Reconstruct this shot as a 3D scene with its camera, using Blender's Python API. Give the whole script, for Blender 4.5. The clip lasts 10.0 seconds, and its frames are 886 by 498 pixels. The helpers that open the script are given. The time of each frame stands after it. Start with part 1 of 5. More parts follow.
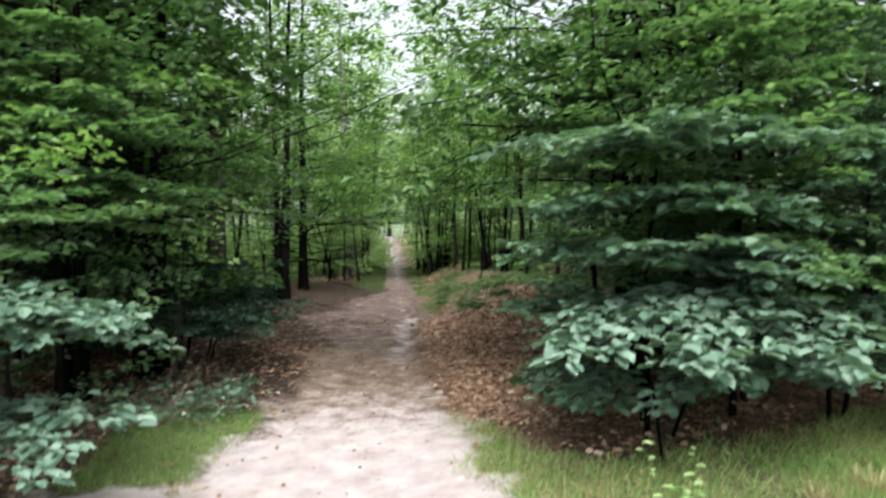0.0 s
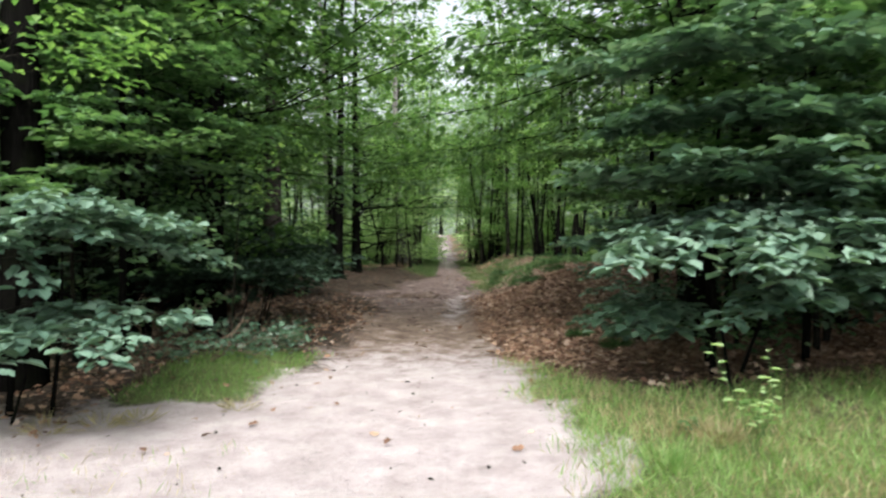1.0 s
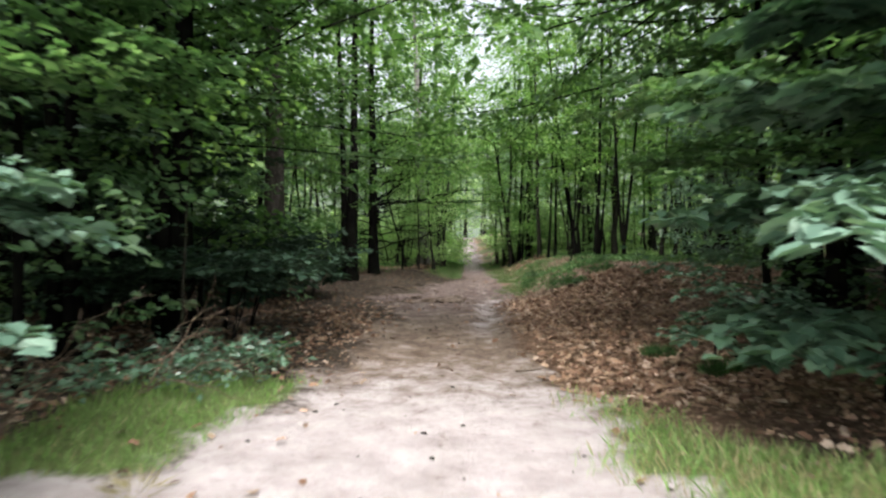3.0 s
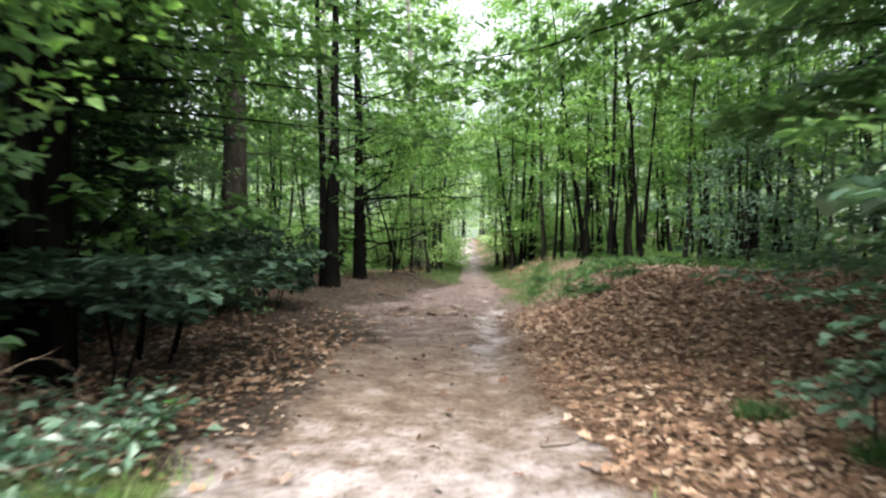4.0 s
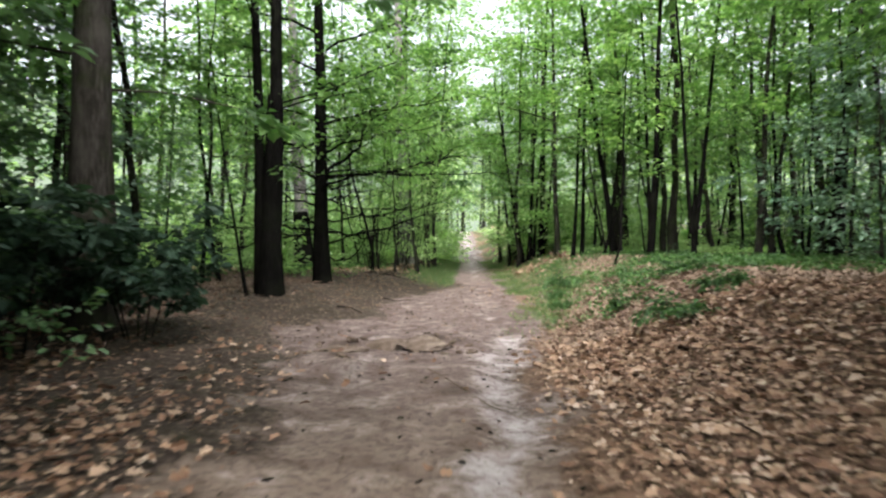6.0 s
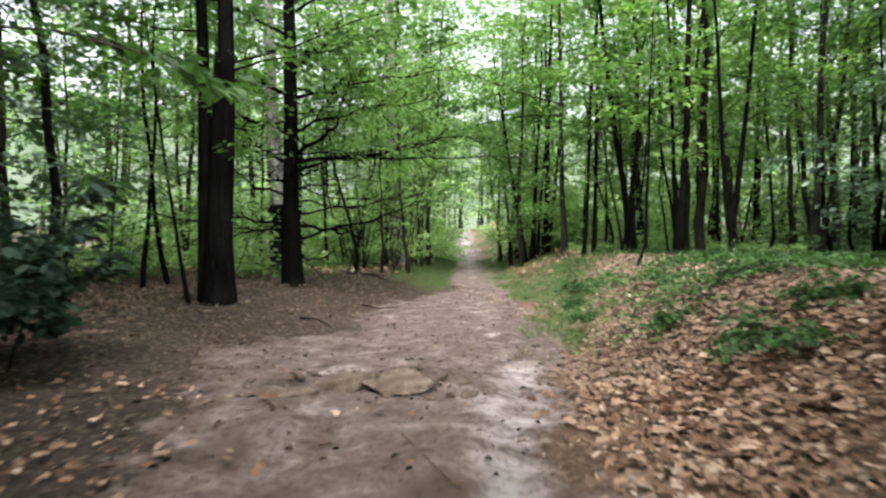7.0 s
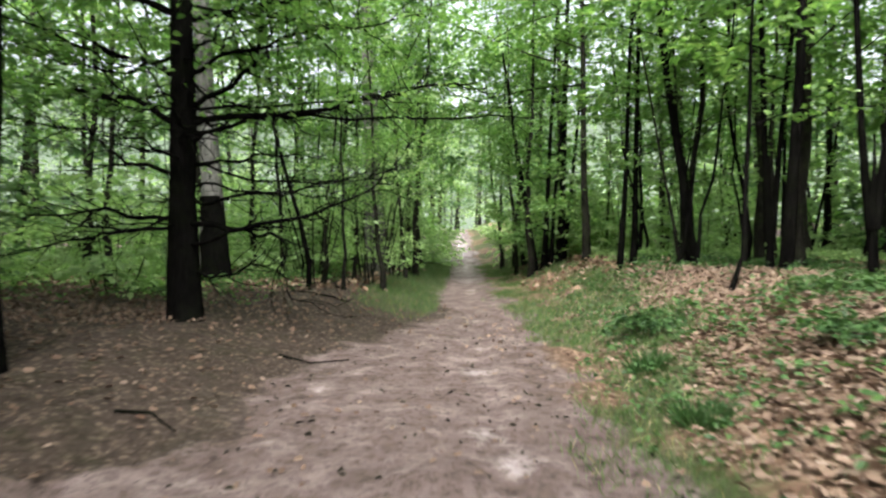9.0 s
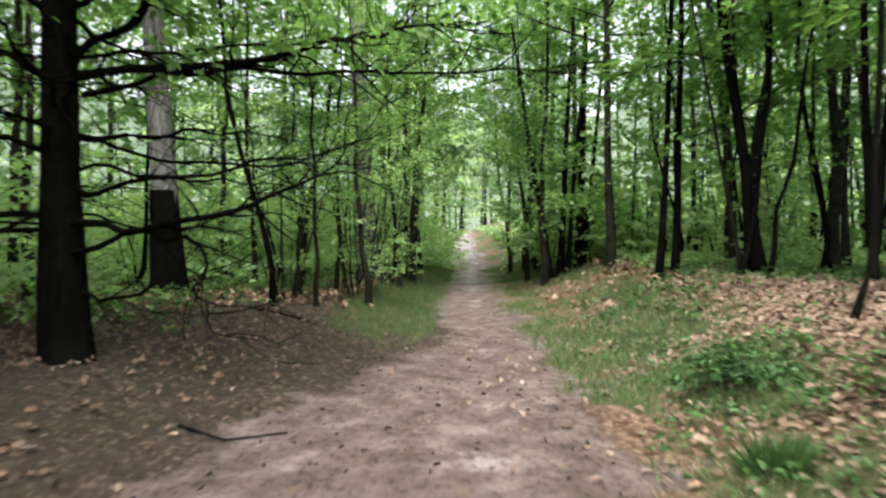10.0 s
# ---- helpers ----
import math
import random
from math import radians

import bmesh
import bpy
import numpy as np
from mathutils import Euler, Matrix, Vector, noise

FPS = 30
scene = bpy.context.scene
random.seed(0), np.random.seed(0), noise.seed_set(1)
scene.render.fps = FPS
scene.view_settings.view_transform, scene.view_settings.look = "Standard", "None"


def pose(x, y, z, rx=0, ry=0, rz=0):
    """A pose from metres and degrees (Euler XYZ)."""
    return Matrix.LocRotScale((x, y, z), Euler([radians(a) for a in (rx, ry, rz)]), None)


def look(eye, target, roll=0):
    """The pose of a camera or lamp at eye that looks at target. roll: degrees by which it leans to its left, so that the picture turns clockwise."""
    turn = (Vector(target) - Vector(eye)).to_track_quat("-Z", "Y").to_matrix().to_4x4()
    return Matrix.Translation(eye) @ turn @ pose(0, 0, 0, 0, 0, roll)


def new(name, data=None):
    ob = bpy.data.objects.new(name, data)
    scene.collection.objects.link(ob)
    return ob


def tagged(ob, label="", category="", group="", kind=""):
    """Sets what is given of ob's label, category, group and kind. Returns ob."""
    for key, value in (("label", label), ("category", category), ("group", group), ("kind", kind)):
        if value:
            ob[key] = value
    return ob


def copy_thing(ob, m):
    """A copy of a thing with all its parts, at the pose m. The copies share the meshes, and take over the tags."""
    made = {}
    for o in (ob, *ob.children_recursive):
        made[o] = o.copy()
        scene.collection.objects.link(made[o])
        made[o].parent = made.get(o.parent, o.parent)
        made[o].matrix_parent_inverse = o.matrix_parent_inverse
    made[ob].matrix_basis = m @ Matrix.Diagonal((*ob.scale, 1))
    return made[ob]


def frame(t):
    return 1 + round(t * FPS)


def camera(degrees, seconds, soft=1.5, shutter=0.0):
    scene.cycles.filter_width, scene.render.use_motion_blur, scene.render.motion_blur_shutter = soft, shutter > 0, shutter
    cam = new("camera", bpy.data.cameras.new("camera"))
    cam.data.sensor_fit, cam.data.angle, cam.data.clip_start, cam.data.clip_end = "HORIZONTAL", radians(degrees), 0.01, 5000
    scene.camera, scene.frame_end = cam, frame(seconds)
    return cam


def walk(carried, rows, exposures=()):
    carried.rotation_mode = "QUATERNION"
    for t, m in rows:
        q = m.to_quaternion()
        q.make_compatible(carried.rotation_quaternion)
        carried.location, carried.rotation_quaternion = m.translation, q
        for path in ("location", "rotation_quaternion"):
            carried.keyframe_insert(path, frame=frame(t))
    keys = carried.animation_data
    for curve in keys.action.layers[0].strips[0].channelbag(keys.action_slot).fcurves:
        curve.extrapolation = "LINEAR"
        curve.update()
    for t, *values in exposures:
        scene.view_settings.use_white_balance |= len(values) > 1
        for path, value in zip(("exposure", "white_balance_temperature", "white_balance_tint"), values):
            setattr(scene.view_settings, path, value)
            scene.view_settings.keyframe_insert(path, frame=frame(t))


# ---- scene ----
cam = camera(68.7, 10.0, soft=2.4, shutter=0.6)
PATH = [
    (0, (0.000, 0.000, 2.518), (0.170, 1.992, 2.4813), 0.06),
    (0.5, (-0.026, 0.034, 1.943), (0.060, 2.032, 1.9134), 0.09),
    (1, (-0.027, 0.138, 1.635), (-0.015, 2.137, 1.6121), 0.05),
    (1.5, (-0.020, 0.417, 1.462), (-0.096, 2.415, 1.4461), -0.04),
    (2, (-0.070, 0.902, 1.378), (-0.142, 2.901, 1.3650), -0.04),
    (2.5, (-0.102, 1.684, 1.399), (-0.168, 3.683, 1.3881), -0.09),
    (4, (-0.066, 5.533, 1.414), (-0.123, 7.533, 1.4068), -0.12),
    (4.5, (-0.036, 6.879, 1.420), (-0.091, 8.878, 1.4118), -0.12),
    (5, (0.002, 8.244, 1.428), (-0.054, 10.243, 1.4142), -0.07),
    (5.5, (0.029, 9.538, 1.408), (-0.030, 11.537, 1.3888), -0.07),
    (7, (0.093, 13.298, 1.325), (0.043, 15.297, 1.2939), -0.04),
    (7.5, (0.115, 14.580, 1.347), (0.063, 16.579, 1.3169), -0.06),
    (8, (0.138, 15.840, 1.365), (0.087, 17.839, 1.3343), -0.03),
    (8.5, (0.163, 17.082, 1.381), (0.126, 19.081, 1.3523), 0.06),
    (9, (0.189, 18.332, 1.397), (0.148, 20.331, 1.3678), 0.13),
    (9.5, (0.222, 19.652, 1.421), (0.174, 21.651, 1.3910), 0.10),
    (10, (0.253, 20.980, 1.445), (0.196, 22.979, 1.4169), 0.05),
]
walk(cam, [(t, look(eye, target, roll)) for t, eye, target, roll in PATH], [(0, 1.62), (1.0, 1.48), (2.5, 1.42), (4.0, 2.2), (5.5, 2.22), (7.0, 2.14), (8.5, 2.08), (10, 2.05)])

# ---- light ----
SUN_EL, SUN_ROT = radians(57), radians(189)
world = bpy.data.worlds.new("overcast_sky")
scene.world = world
world.use_nodes = True
wn = world.node_tree
sky = wn.nodes.new("ShaderNodeTexSky")
sky.sky_type = 'NISHITA'
sky.sun_disc = False
sky.sun_elevation, sky.sun_rotation = SUN_EL, SUN_ROT
sky.air_density, sky.dust_density, sky.ozone_density = 1.0, 6.0, 0.6
veil = wn.nodes.new("ShaderNodeHueSaturation")
veil.inputs["Saturation"].default_value = 0.35
bg = wn.nodes["Background"]
bg.inputs["Strength"].default_value = 0.15
wn.links.new(sky.outputs["Color"], veil.inputs["Color"])
wn.links.new(veil.outputs["Color"], bg.inputs["Color"])

sun = new("sun", bpy.data.lights.new("sun", 'SUN'))
sun.data.energy, sun.data.angle, sun.data.color = 1.5, radians(40), (1.0, 0.96, 0.9)
sun.matrix_world = look((4, -7, 30), (1, 12, 0))

# ---- materials ----


def shader(name):
    mat = bpy.data.materials.new(name)
    mat.use_nodes = True
    nt = mat.node_tree
    return mat, nt, nt.nodes["Principled BSDF"]


def node(nt, kind, **values):
    nd = nt.nodes.new("ShaderNode" + kind)
    for key, value in values.items():
        nd.inputs[key.replace("_", " ")].default_value = value
    return nd


def ramp(nt, source, stops):
    nd = nt.nodes.new("ShaderNodeValToRGB")
    els = nd.color_ramp.elements
    while len(els) < len(stops):
        els.new(0.5)
    for el, (at, col) in zip(els, stops):
        el.position, el.color = at, (*col, 1)
    nt.links.new(source, nd.inputs["Fac"])
    return nd.outputs["Color"]


def blend(nt, fac, a, b, mode='MIX'):
    nd = nt.nodes.new("ShaderNodeMix")
    nd.data_type, nd.blend_type = 'RGBA', mode
    for slot, value in ((0, fac), (6, a), (7, b)):
        if isinstance(value, (int, float)):
            nd.inputs[slot].default_value = value
        elif isinstance(value, tuple):
            nd.inputs[slot].default_value = (*value, 1)
        else:
            nt.links.new(value, nd.inputs[slot])
    return nd.outputs[2]


def calc(nt, op, a, b=0.0, c=0.0, clamp=False):
    nd = nt.nodes.new("ShaderNodeMath")
    nd.operation, nd.use_clamp = op, clamp
    for slot, value in enumerate((a, b, c)):
        if isinstance(value, (int, float)):
            nd.inputs[slot].default_value = value
        else:
            nt.links.new(value, nd.inputs[slot])
    return nd.outputs[0]


def grain(nt, vector, scale, detail=4.0, rough=0.55, distortion=0.0):
    nd = node(nt, "TexNoise", Scale=scale, Detail=detail, Roughness=rough, Distortion=distortion)
    nt.links.new(vector, nd.inputs["Vector"])
    return nd.outputs["Fac"]


def relief(nt, bsdf, height, strength, distance):
    nd = node(nt, "Bump", Strength=strength, Distance=distance)
    nt.links.new(height, nd.inputs["Height"])
    nt.links.new(nd.outputs["Normal"], bsdf.inputs["Normal"])


def leaf_material(name, dark, mid, light, through_light=0.4, rough=0.5, gloss=0.35):
    """Green leaves: each leaf its own tone, each plant its own cast, light shining through."""
    mat, nt, bsdf = shader(name)
    geo = nt.nodes.new("ShaderNodeNewGeometry")
    info = nt.nodes.new("ShaderNodeObjectInfo")
    tone = calc(nt, 'ADD', calc(nt, 'MULTIPLY', geo.outputs["Random Per Island"], 0.75), calc(nt, 'MULTIPLY', info.outputs["Random"], 0.25))
    col = ramp(nt, tone, [(0.0, dark), (0.5, mid), (0.93, light), (1.0, tuple(1.35 * v for v in light))])
    tc = nt.nodes.new("ShaderNodeTexCoord")
    spots = grain(nt, tc.outputs["Object"], 28.0, 3.0)
    col = blend(nt, calc(nt, 'MULTIPLY', spots, 0.35), col, tuple(0.55 * v for v in dark))
    nt.links.new(col, bsdf.inputs["Base Color"])
    bsdf.inputs["Roughness"].default_value = rough
    bsdf.inputs["Specular IOR Level"].default_value = gloss
    trans = nt.nodes.new("ShaderNodeBsdfTranslucent")
    warm = blend(nt, 1.0, col, (1.12, 1.22, 0.68), 'MULTIPLY')
    nt.links.new(warm, trans.inputs["Color"])
    mix = nt.nodes.new("ShaderNodeMixShader")
    mix.inputs[0].default_value = through_light
    nt.links.new(bsdf.outputs[0], mix.inputs[1])
    nt.links.new(trans.outputs[0], mix.inputs[2])
    nt.links.new(mix.outputs[0], nt.nodes["Material Output"].inputs["Surface"])
    return mat


def bark_material(name, dark, light, moss=0.25, scale=1.0):
    mat, nt, bsdf = shader(name)
    tc = nt.nodes.new("ShaderNodeTexCoord")
    info = nt.nodes.new("ShaderNodeObjectInfo")
    mp = node(nt, "Mapping", Scale=(1, 1, 0.16))
    nt.links.new(tc.outputs["Object"], mp.inputs["Vector"])
    ridges = grain(nt, mp.outputs[0], 34 * scale, 5, 0.65, 0.4)
    blot = grain(nt, tc.outputs["Object"], 2.2, 4)
    fine = grain(nt, tc.outputs["Object"], 60, 3)
    col = ramp(nt, ridges, [(0.3, tuple(0.45 * v for v in dark)), (0.5, dark), (0.72, light)])
    col = blend(nt, calc(nt, 'MULTIPLY', calc(nt, 'SUBTRACT', blot, 0.45, clamp=True), 3.0, clamp=True), col, tuple(0.5 * (a + b) * 1.3 for a, b in zip(dark, light)))
    green = calc(nt, 'MULTIPLY', calc(nt, 'MULTIPLY', calc(nt, 'SUBTRACT', grain(nt, tc.outputs["Object"], 3.7, 5), 0.48, clamp=True), 6.0, clamp=True), moss)
    col = blend(nt, green, col, (0.045, 0.07, 0.02))
    col = blend(nt, calc(nt, 'MULTIPLY', info.outputs["Random"], 0.3), col, tuple(0.6 * v for v in dark))
    nt.links.new(col, bsdf.inputs["Base Color"])
    bsdf.inputs["Roughness"].default_value = 0.95
    bsdf.inputs["Specular IOR Level"].default_value = 0.0
    relief(nt, bsdf, calc(nt, 'ADD', ridges, calc(nt, 'MULTIPLY', fine, 0.2)), 0.9, 0.03)
    return mat


def litter_material(name, bleached=0.0, dark_brown=0.0):
    """Dry oak leaves: tan, russet and bleached, by the leaf, or mixed towards dark brown."""
    mat, nt, bsdf = shader(name)
    geo = nt.nodes.new("ShaderNodeNewGeometry")
    info = nt.nodes.new("ShaderNodeObjectInfo")
    tc = nt.nodes.new("ShaderNodeTexCoord")
    tone = calc(nt, 'FRACT', calc(nt, 'ADD', geo.outputs["Random Per Island"], info.outputs["Random"]))
    col = ramp(nt, tone, [(0.0, (0.09, 0.05, 0.034)), (0.3, (0.19, 0.11, 0.071)), (0.6, (0.31, 0.2, 0.134)), (0.85, (0.42, 0.305, 0.222)), (1.0, (0.56, 0.455, 0.375))])
    col = blend(nt, bleached, col, (0.215, 0.17, 0.138))
    col = blend(nt, dark_brown, col, (0.085, 0.066, 0.055))
    col = blend(nt, calc(nt, 'MULTIPLY', grain(nt, tc.outputs["Object"], 40, 4), 0.6), col, (0.08, 0.042, 0.024))
    nt.links.new(col, bsdf.inputs["Base Color"])
    bsdf.inputs["Roughness"].default_value = 0.75
    bsdf.inputs["Specular IOR Level"].default_value = 0.25
    return mat


def node_color(nt, vector, scale):
    nd = node(nt, "TexNoise", Scale=scale, Detail=2.0)
    nt.links.new(vector, nd.inputs["Vector"])
    return nd.outputs["Color"]


def ground_material(name):
    """Sand of the track, leaf mould beside it and mossy soil under the grass."""
    mat, nt, bsdf = shader(name)
    tc = nt.nodes.new("ShaderNodeTexCoord")
    pos = tc.outputs["Object"]

    def zone(key):
        nd = nt.nodes.new("ShaderNodeAttribute")
        nd.attribute_name = key
        return nd.outputs["Fac"]
    big, med, fine, grit = grain(nt, pos, 0.55, 5), grain(nt, pos, 2.6, 6, 0.62), grain(nt, pos, 14, 6, 0.7, 0.4), grain(nt, pos, 90, 3, 0.7)
    wob = calc(nt, 'ADD', calc(nt, 'MULTIPLY', calc(nt, 'SUBTRACT', med, 0.5), 1.1), calc(nt, 'MULTIPLY', calc(nt, 'SUBTRACT', fine, 0.5), 0.8))

    def edge(key):
        return calc(nt, 'MULTIPLY', calc(nt, 'SUBTRACT', calc(nt, 'ADD', zone(key), wob), 0.32), 2.2, clamp=True)
    cells = node(nt, "TexVoronoi", Scale=21.0, Randomness=1.0)
    warp = blend(nt, 0.06, pos, node_color(nt, pos, 9.0), 'ADD')
    nt.links.new(warp, cells.inputs["Vector"])
    chip = nt.nodes.new("ShaderNodeSeparateColor")
    nt.links.new(cells.outputs["Color"], chip.inputs[0])
    dark_brown = ramp(nt, chip.outputs[0], [(0.0, (0.02, 0.015, 0.012)), (0.45, (0.06, 0.045, 0.036)), (0.8, (0.125, 0.094, 0.073)), (1.0, (0.24, 0.185, 0.145))])
    dark_brown = blend(nt, calc(nt, 'MULTIPLY', calc(nt, 'SUBTRACT', cells.outputs["Distance"], 0.35, clamp=True), 2.0, clamp=True), dark_brown, (0.02, 0.012, 0.008))
    mould = blend(nt, 0.5, dark_brown, ramp(nt, fine, [(0.25, (0.02, 0.016, 0.013)), (0.5, (0.062, 0.049, 0.04)), (0.75, (0.13, 0.104, 0.085))]))
    mould = blend(nt, calc(nt, 'MULTIPLY', calc(nt, 'SUBTRACT', med, 0.5, clamp=True), 3.0, clamp=True), mould, (0.032, 0.034, 0.016))
    sod = ramp(nt, fine, [(0.25, (0.045, 0.065, 0.02)), (0.55, (0.12, 0.16, 0.058)), (0.8, (0.25, 0.25, 0.135))])
    earth = ramp(nt, med, [(0.3, (0.072, 0.053, 0.048)), (0.5, (0.158, 0.123, 0.117)), (0.68, (0.262, 0.212, 0.207))])
    sand = ramp(nt, med, [(0.3, (0.33, 0.295, 0.295)), (0.5, (0.43, 0.395, 0.402)), (0.7, (0.52, 0.485, 0.495))])
    brown = ramp(nt, chip.outputs[1], [(0.0, (0.085, 0.05, 0.034)), (0.4, (0.15, 0.092, 0.062)), (0.75, (0.23, 0.15, 0.102)), (1.0, (0.36, 0.26, 0.19))])
    # darker sod inside the wood: mossy tone with its shade put in
    moss = ramp(nt, fine, [(0.25, (0.03, 0.038, 0.016)), (0.55, (0.07, 0.09, 0.038)), (0.8, (0.16, 0.155, 0.09))])
    sod = blend(nt, zone("dry"), moss, sod)
    mould = blend(nt, calc(nt, 'MULTIPLY', zone("leafy"), 0.85), mould, brown)
    col = blend(nt, edge("sod"), mould, sod)
    loam = ramp(nt, med, [(0.3, (0.15, 0.108, 0.078)), (0.5, (0.25, 0.192, 0.148)), (0.7, (0.35, 0.282, 0.228))])
    earth = blend(nt, calc(nt, 'MULTIPLY', zone("dry"), 0.75), earth, loam)
    track = blend(nt, edge("pale"), earth, sand)
    track = blend(nt, calc(nt, 'MULTIPLY', calc(nt, 'SUBTRACT', grit, 0.52, clamp=True), 2.2, clamp=True), track, (0.14, 0.095, 0.07))
    lump = grain(nt, pos, 6.5, 6, 0.7, 0.6)
    track = blend(nt, calc(nt, 'MULTIPLY', calc(nt, 'MULTIPLY', calc(nt, 'SUBTRACT', lump, 0.53, clamp=True), 7.0, clamp=True), calc(nt, 'SUBTRACT', 0.65, calc(nt, 'MULTIPLY', zone("pale"), 0.62), clamp=True)), track, (0.1, 0.078, 0.06))
    track = blend(nt, calc(nt, 'MULTIPLY', calc(nt, 'MULTIPLY', calc(nt, 'SUBTRACT', 0.42, lump, clamp=True), 6.0, clamp=True), 0.2), track, (0.42, 0.38, 0.37))
    track = blend(nt, calc(nt, 'MULTIPLY', calc(nt, 'MULTIPLY', calc(nt, 'SUBTRACT', fine, 0.53, clamp=True), 7.0, clamp=True), calc(nt, 'SUBTRACT', 0.75, calc(nt, 'MULTIPLY', zone("pale"), 0.5), clamp=True)), track, (0.075, 0.056, 0.043))
    track = blend(nt, calc(nt, 'SUBTRACT', 0.9, calc(nt, 'MULTIPLY', zone("pale"), 0.7), clamp=True), track, ramp(nt, fine, [(0.36, (0.42, 0.4, 0.38)), (0.5, (0.95, 0.95, 0.95)), (0.63, (1.4, 1.4, 1.42))]), 'MULTIPLY')
    # shade painted on the hump fronts, along with dark earth patches
    shade_and_spots = calc(nt, 'MULTIPLY', calc(nt, 'SUBTRACT', calc(nt, 'ADD', zone("shade_and_spots"), calc(nt, 'MULTIPLY', wob, 0.7)), 0.3), 1.6, clamp=True)
    track = blend(nt, calc(nt, 'MULTIPLY', shade_and_spots, 0.8), track, (0.06, 0.046, 0.036))
    col = blend(nt, edge("bare"), col, track)
    col = blend(nt, calc(nt, 'MULTIPLY', big, 0.25), col, (0.2, 0.14, 0.1), 'MULTIPLY')
    nt.links.new(col, bsdf.inputs["Base Color"])
    bsdf.inputs["Roughness"].default_value = 0.95
    bsdf.inputs["Specular IOR Level"].default_value = 0.15
    relief(nt, bsdf, calc(nt, 'ADD', calc(nt, 'MULTIPLY', med, 1.0), calc(nt, 'ADD', calc(nt, 'MULTIPLY', fine, 0.6), calc(nt, 'MULTIPLY', grit, 0.25))), 0.9, 0.07)
    return mat


def earth_material(name):
    """Crumbly bare earth of broken clods."""
    mat, nt, bsdf = shader(name)
    tc = nt.nodes.new("ShaderNodeTexCoord")
    med, fine = grain(nt, tc.outputs["Object"], 7, 6, 0.65), grain(nt, tc.outputs["Object"], 40, 5, 0.7)
    col = ramp(nt, med, [(0.3, (0.06, 0.045, 0.035)), (0.5, (0.125, 0.097, 0.08)), (0.7, (0.24, 0.195, 0.168))])
    nt.links.new(blend(nt, calc(nt, 'MULTIPLY', fine, 0.5), col, (0.1, 0.075, 0.058)), bsdf.inputs["Base Color"])
    bsdf.inputs["Roughness"].default_value = 0.95
    bsdf.inputs["Specular IOR Level"].default_value = 0.1
    relief(nt, bsdf, calc(nt, 'ADD', med, calc(nt, 'MULTIPLY', fine, 0.5)), 0.8, 0.04)
    return mat


EARTH = earth_material("clod_earth")
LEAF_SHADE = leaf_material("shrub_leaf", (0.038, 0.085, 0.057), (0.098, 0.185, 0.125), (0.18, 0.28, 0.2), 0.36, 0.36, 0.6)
LEAF_OAK = leaf_material("oak_leaf", (0.032, 0.075, 0.026), (0.075, 0.16, 0.05), (0.145, 0.26, 0.09), 0.5)
LEAF_FRESH = leaf_material("fresh_leaf", (0.07, 0.155, 0.046), (0.15, 0.285, 0.088), (0.28, 0.425, 0.16), 0.55)
# distance haze put into the leaf colour: paler and greyer than real leaves
LEAF_PALE = leaf_material("haze_pale_leaf", (0.2, 0.33, 0.14), (0.36, 0.52, 0.26), (0.5, 0.64, 0.39), 0.58)
LEAF_BEECH = leaf_material("beech_leaf", (0.052, 0.115, 0.055), (0.115, 0.22, 0.103), (0.21, 0.33, 0.175), 0.5, 0.42, 0.5)
# skylit copy of the shrub leaf for front tiers, light put into its colour
LEAF_LIT = leaf_material("lit_hazel_leaf", (0.05, 0.105, 0.078), (0.115, 0.205, 0.152), (0.2, 0.305, 0.24), 0.27, 0.45, 0.4)
# beech leaf darkened: the left wood's heavy shade is put into the colour
LEAF_DARK = leaf_material("shaded_leaf", (0.013, 0.031, 0.02), (0.031, 0.064, 0.042), (0.06, 0.104, 0.072), 0.3, 0.6, 0.2)
LEAF_YOUNG = leaf_material("young_beech_leaf", (0.053, 0.12, 0.053), (0.115, 0.22, 0.1), (0.21, 0.33, 0.17), 0.52, 0.42, 0.5)
LEAF_HERB = leaf_material("herb_leaf", (0.02, 0.055, 0.018), (0.05, 0.12, 0.035), (0.10, 0.2, 0.06), 0.35)
GRASS = leaf_material("grass_blade", (0.09, 0.19, 0.048), (0.18, 0.32, 0.09), (0.3, 0.43, 0.175), 0.45)
# clearing's grass at half strength, the wood's shade put into the blade colour
VERGE = leaf_material("verge_grass", (0.042, 0.09, 0.028), (0.085, 0.16, 0.05), (0.155, 0.235, 0.09), 0.45)
STRAW = leaf_material("dry_grass", (0.17, 0.15, 0.07), (0.31, 0.27, 0.145), (0.46, 0.41, 0.26), 0.35)
# the trunks' backlit darkness is put into this near-black bark colour
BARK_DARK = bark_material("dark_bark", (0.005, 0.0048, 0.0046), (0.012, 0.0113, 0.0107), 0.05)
BARK_GREY = bark_material("grey_bark", (0.04, 0.035, 0.031), (0.105, 0.096, 0.088), 0.3, 0.7)
BARK_PALE = bark_material("pale_bark", (0.15, 0.145, 0.14), (0.32, 0.31, 0.305), 0.12, 0.6)
BARK_YOUNG = bark_material("young_bark", (0.016, 0.015, 0.013), (0.048, 0.045, 0.039), 0.3, 1.5)
TWIG = bark_material("dry_twig", (0.12, 0.09, 0.065), (0.3, 0.25, 0.2), 0.0, 3.0)
LITTER = litter_material("dry_leaf")
FADED = litter_material("faded_leaf", 0.05)
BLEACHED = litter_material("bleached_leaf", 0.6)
BROWNED = litter_material("dark_brown_leaf", 0.0, 0.68)
GROUND = ground_material("forest_ground")

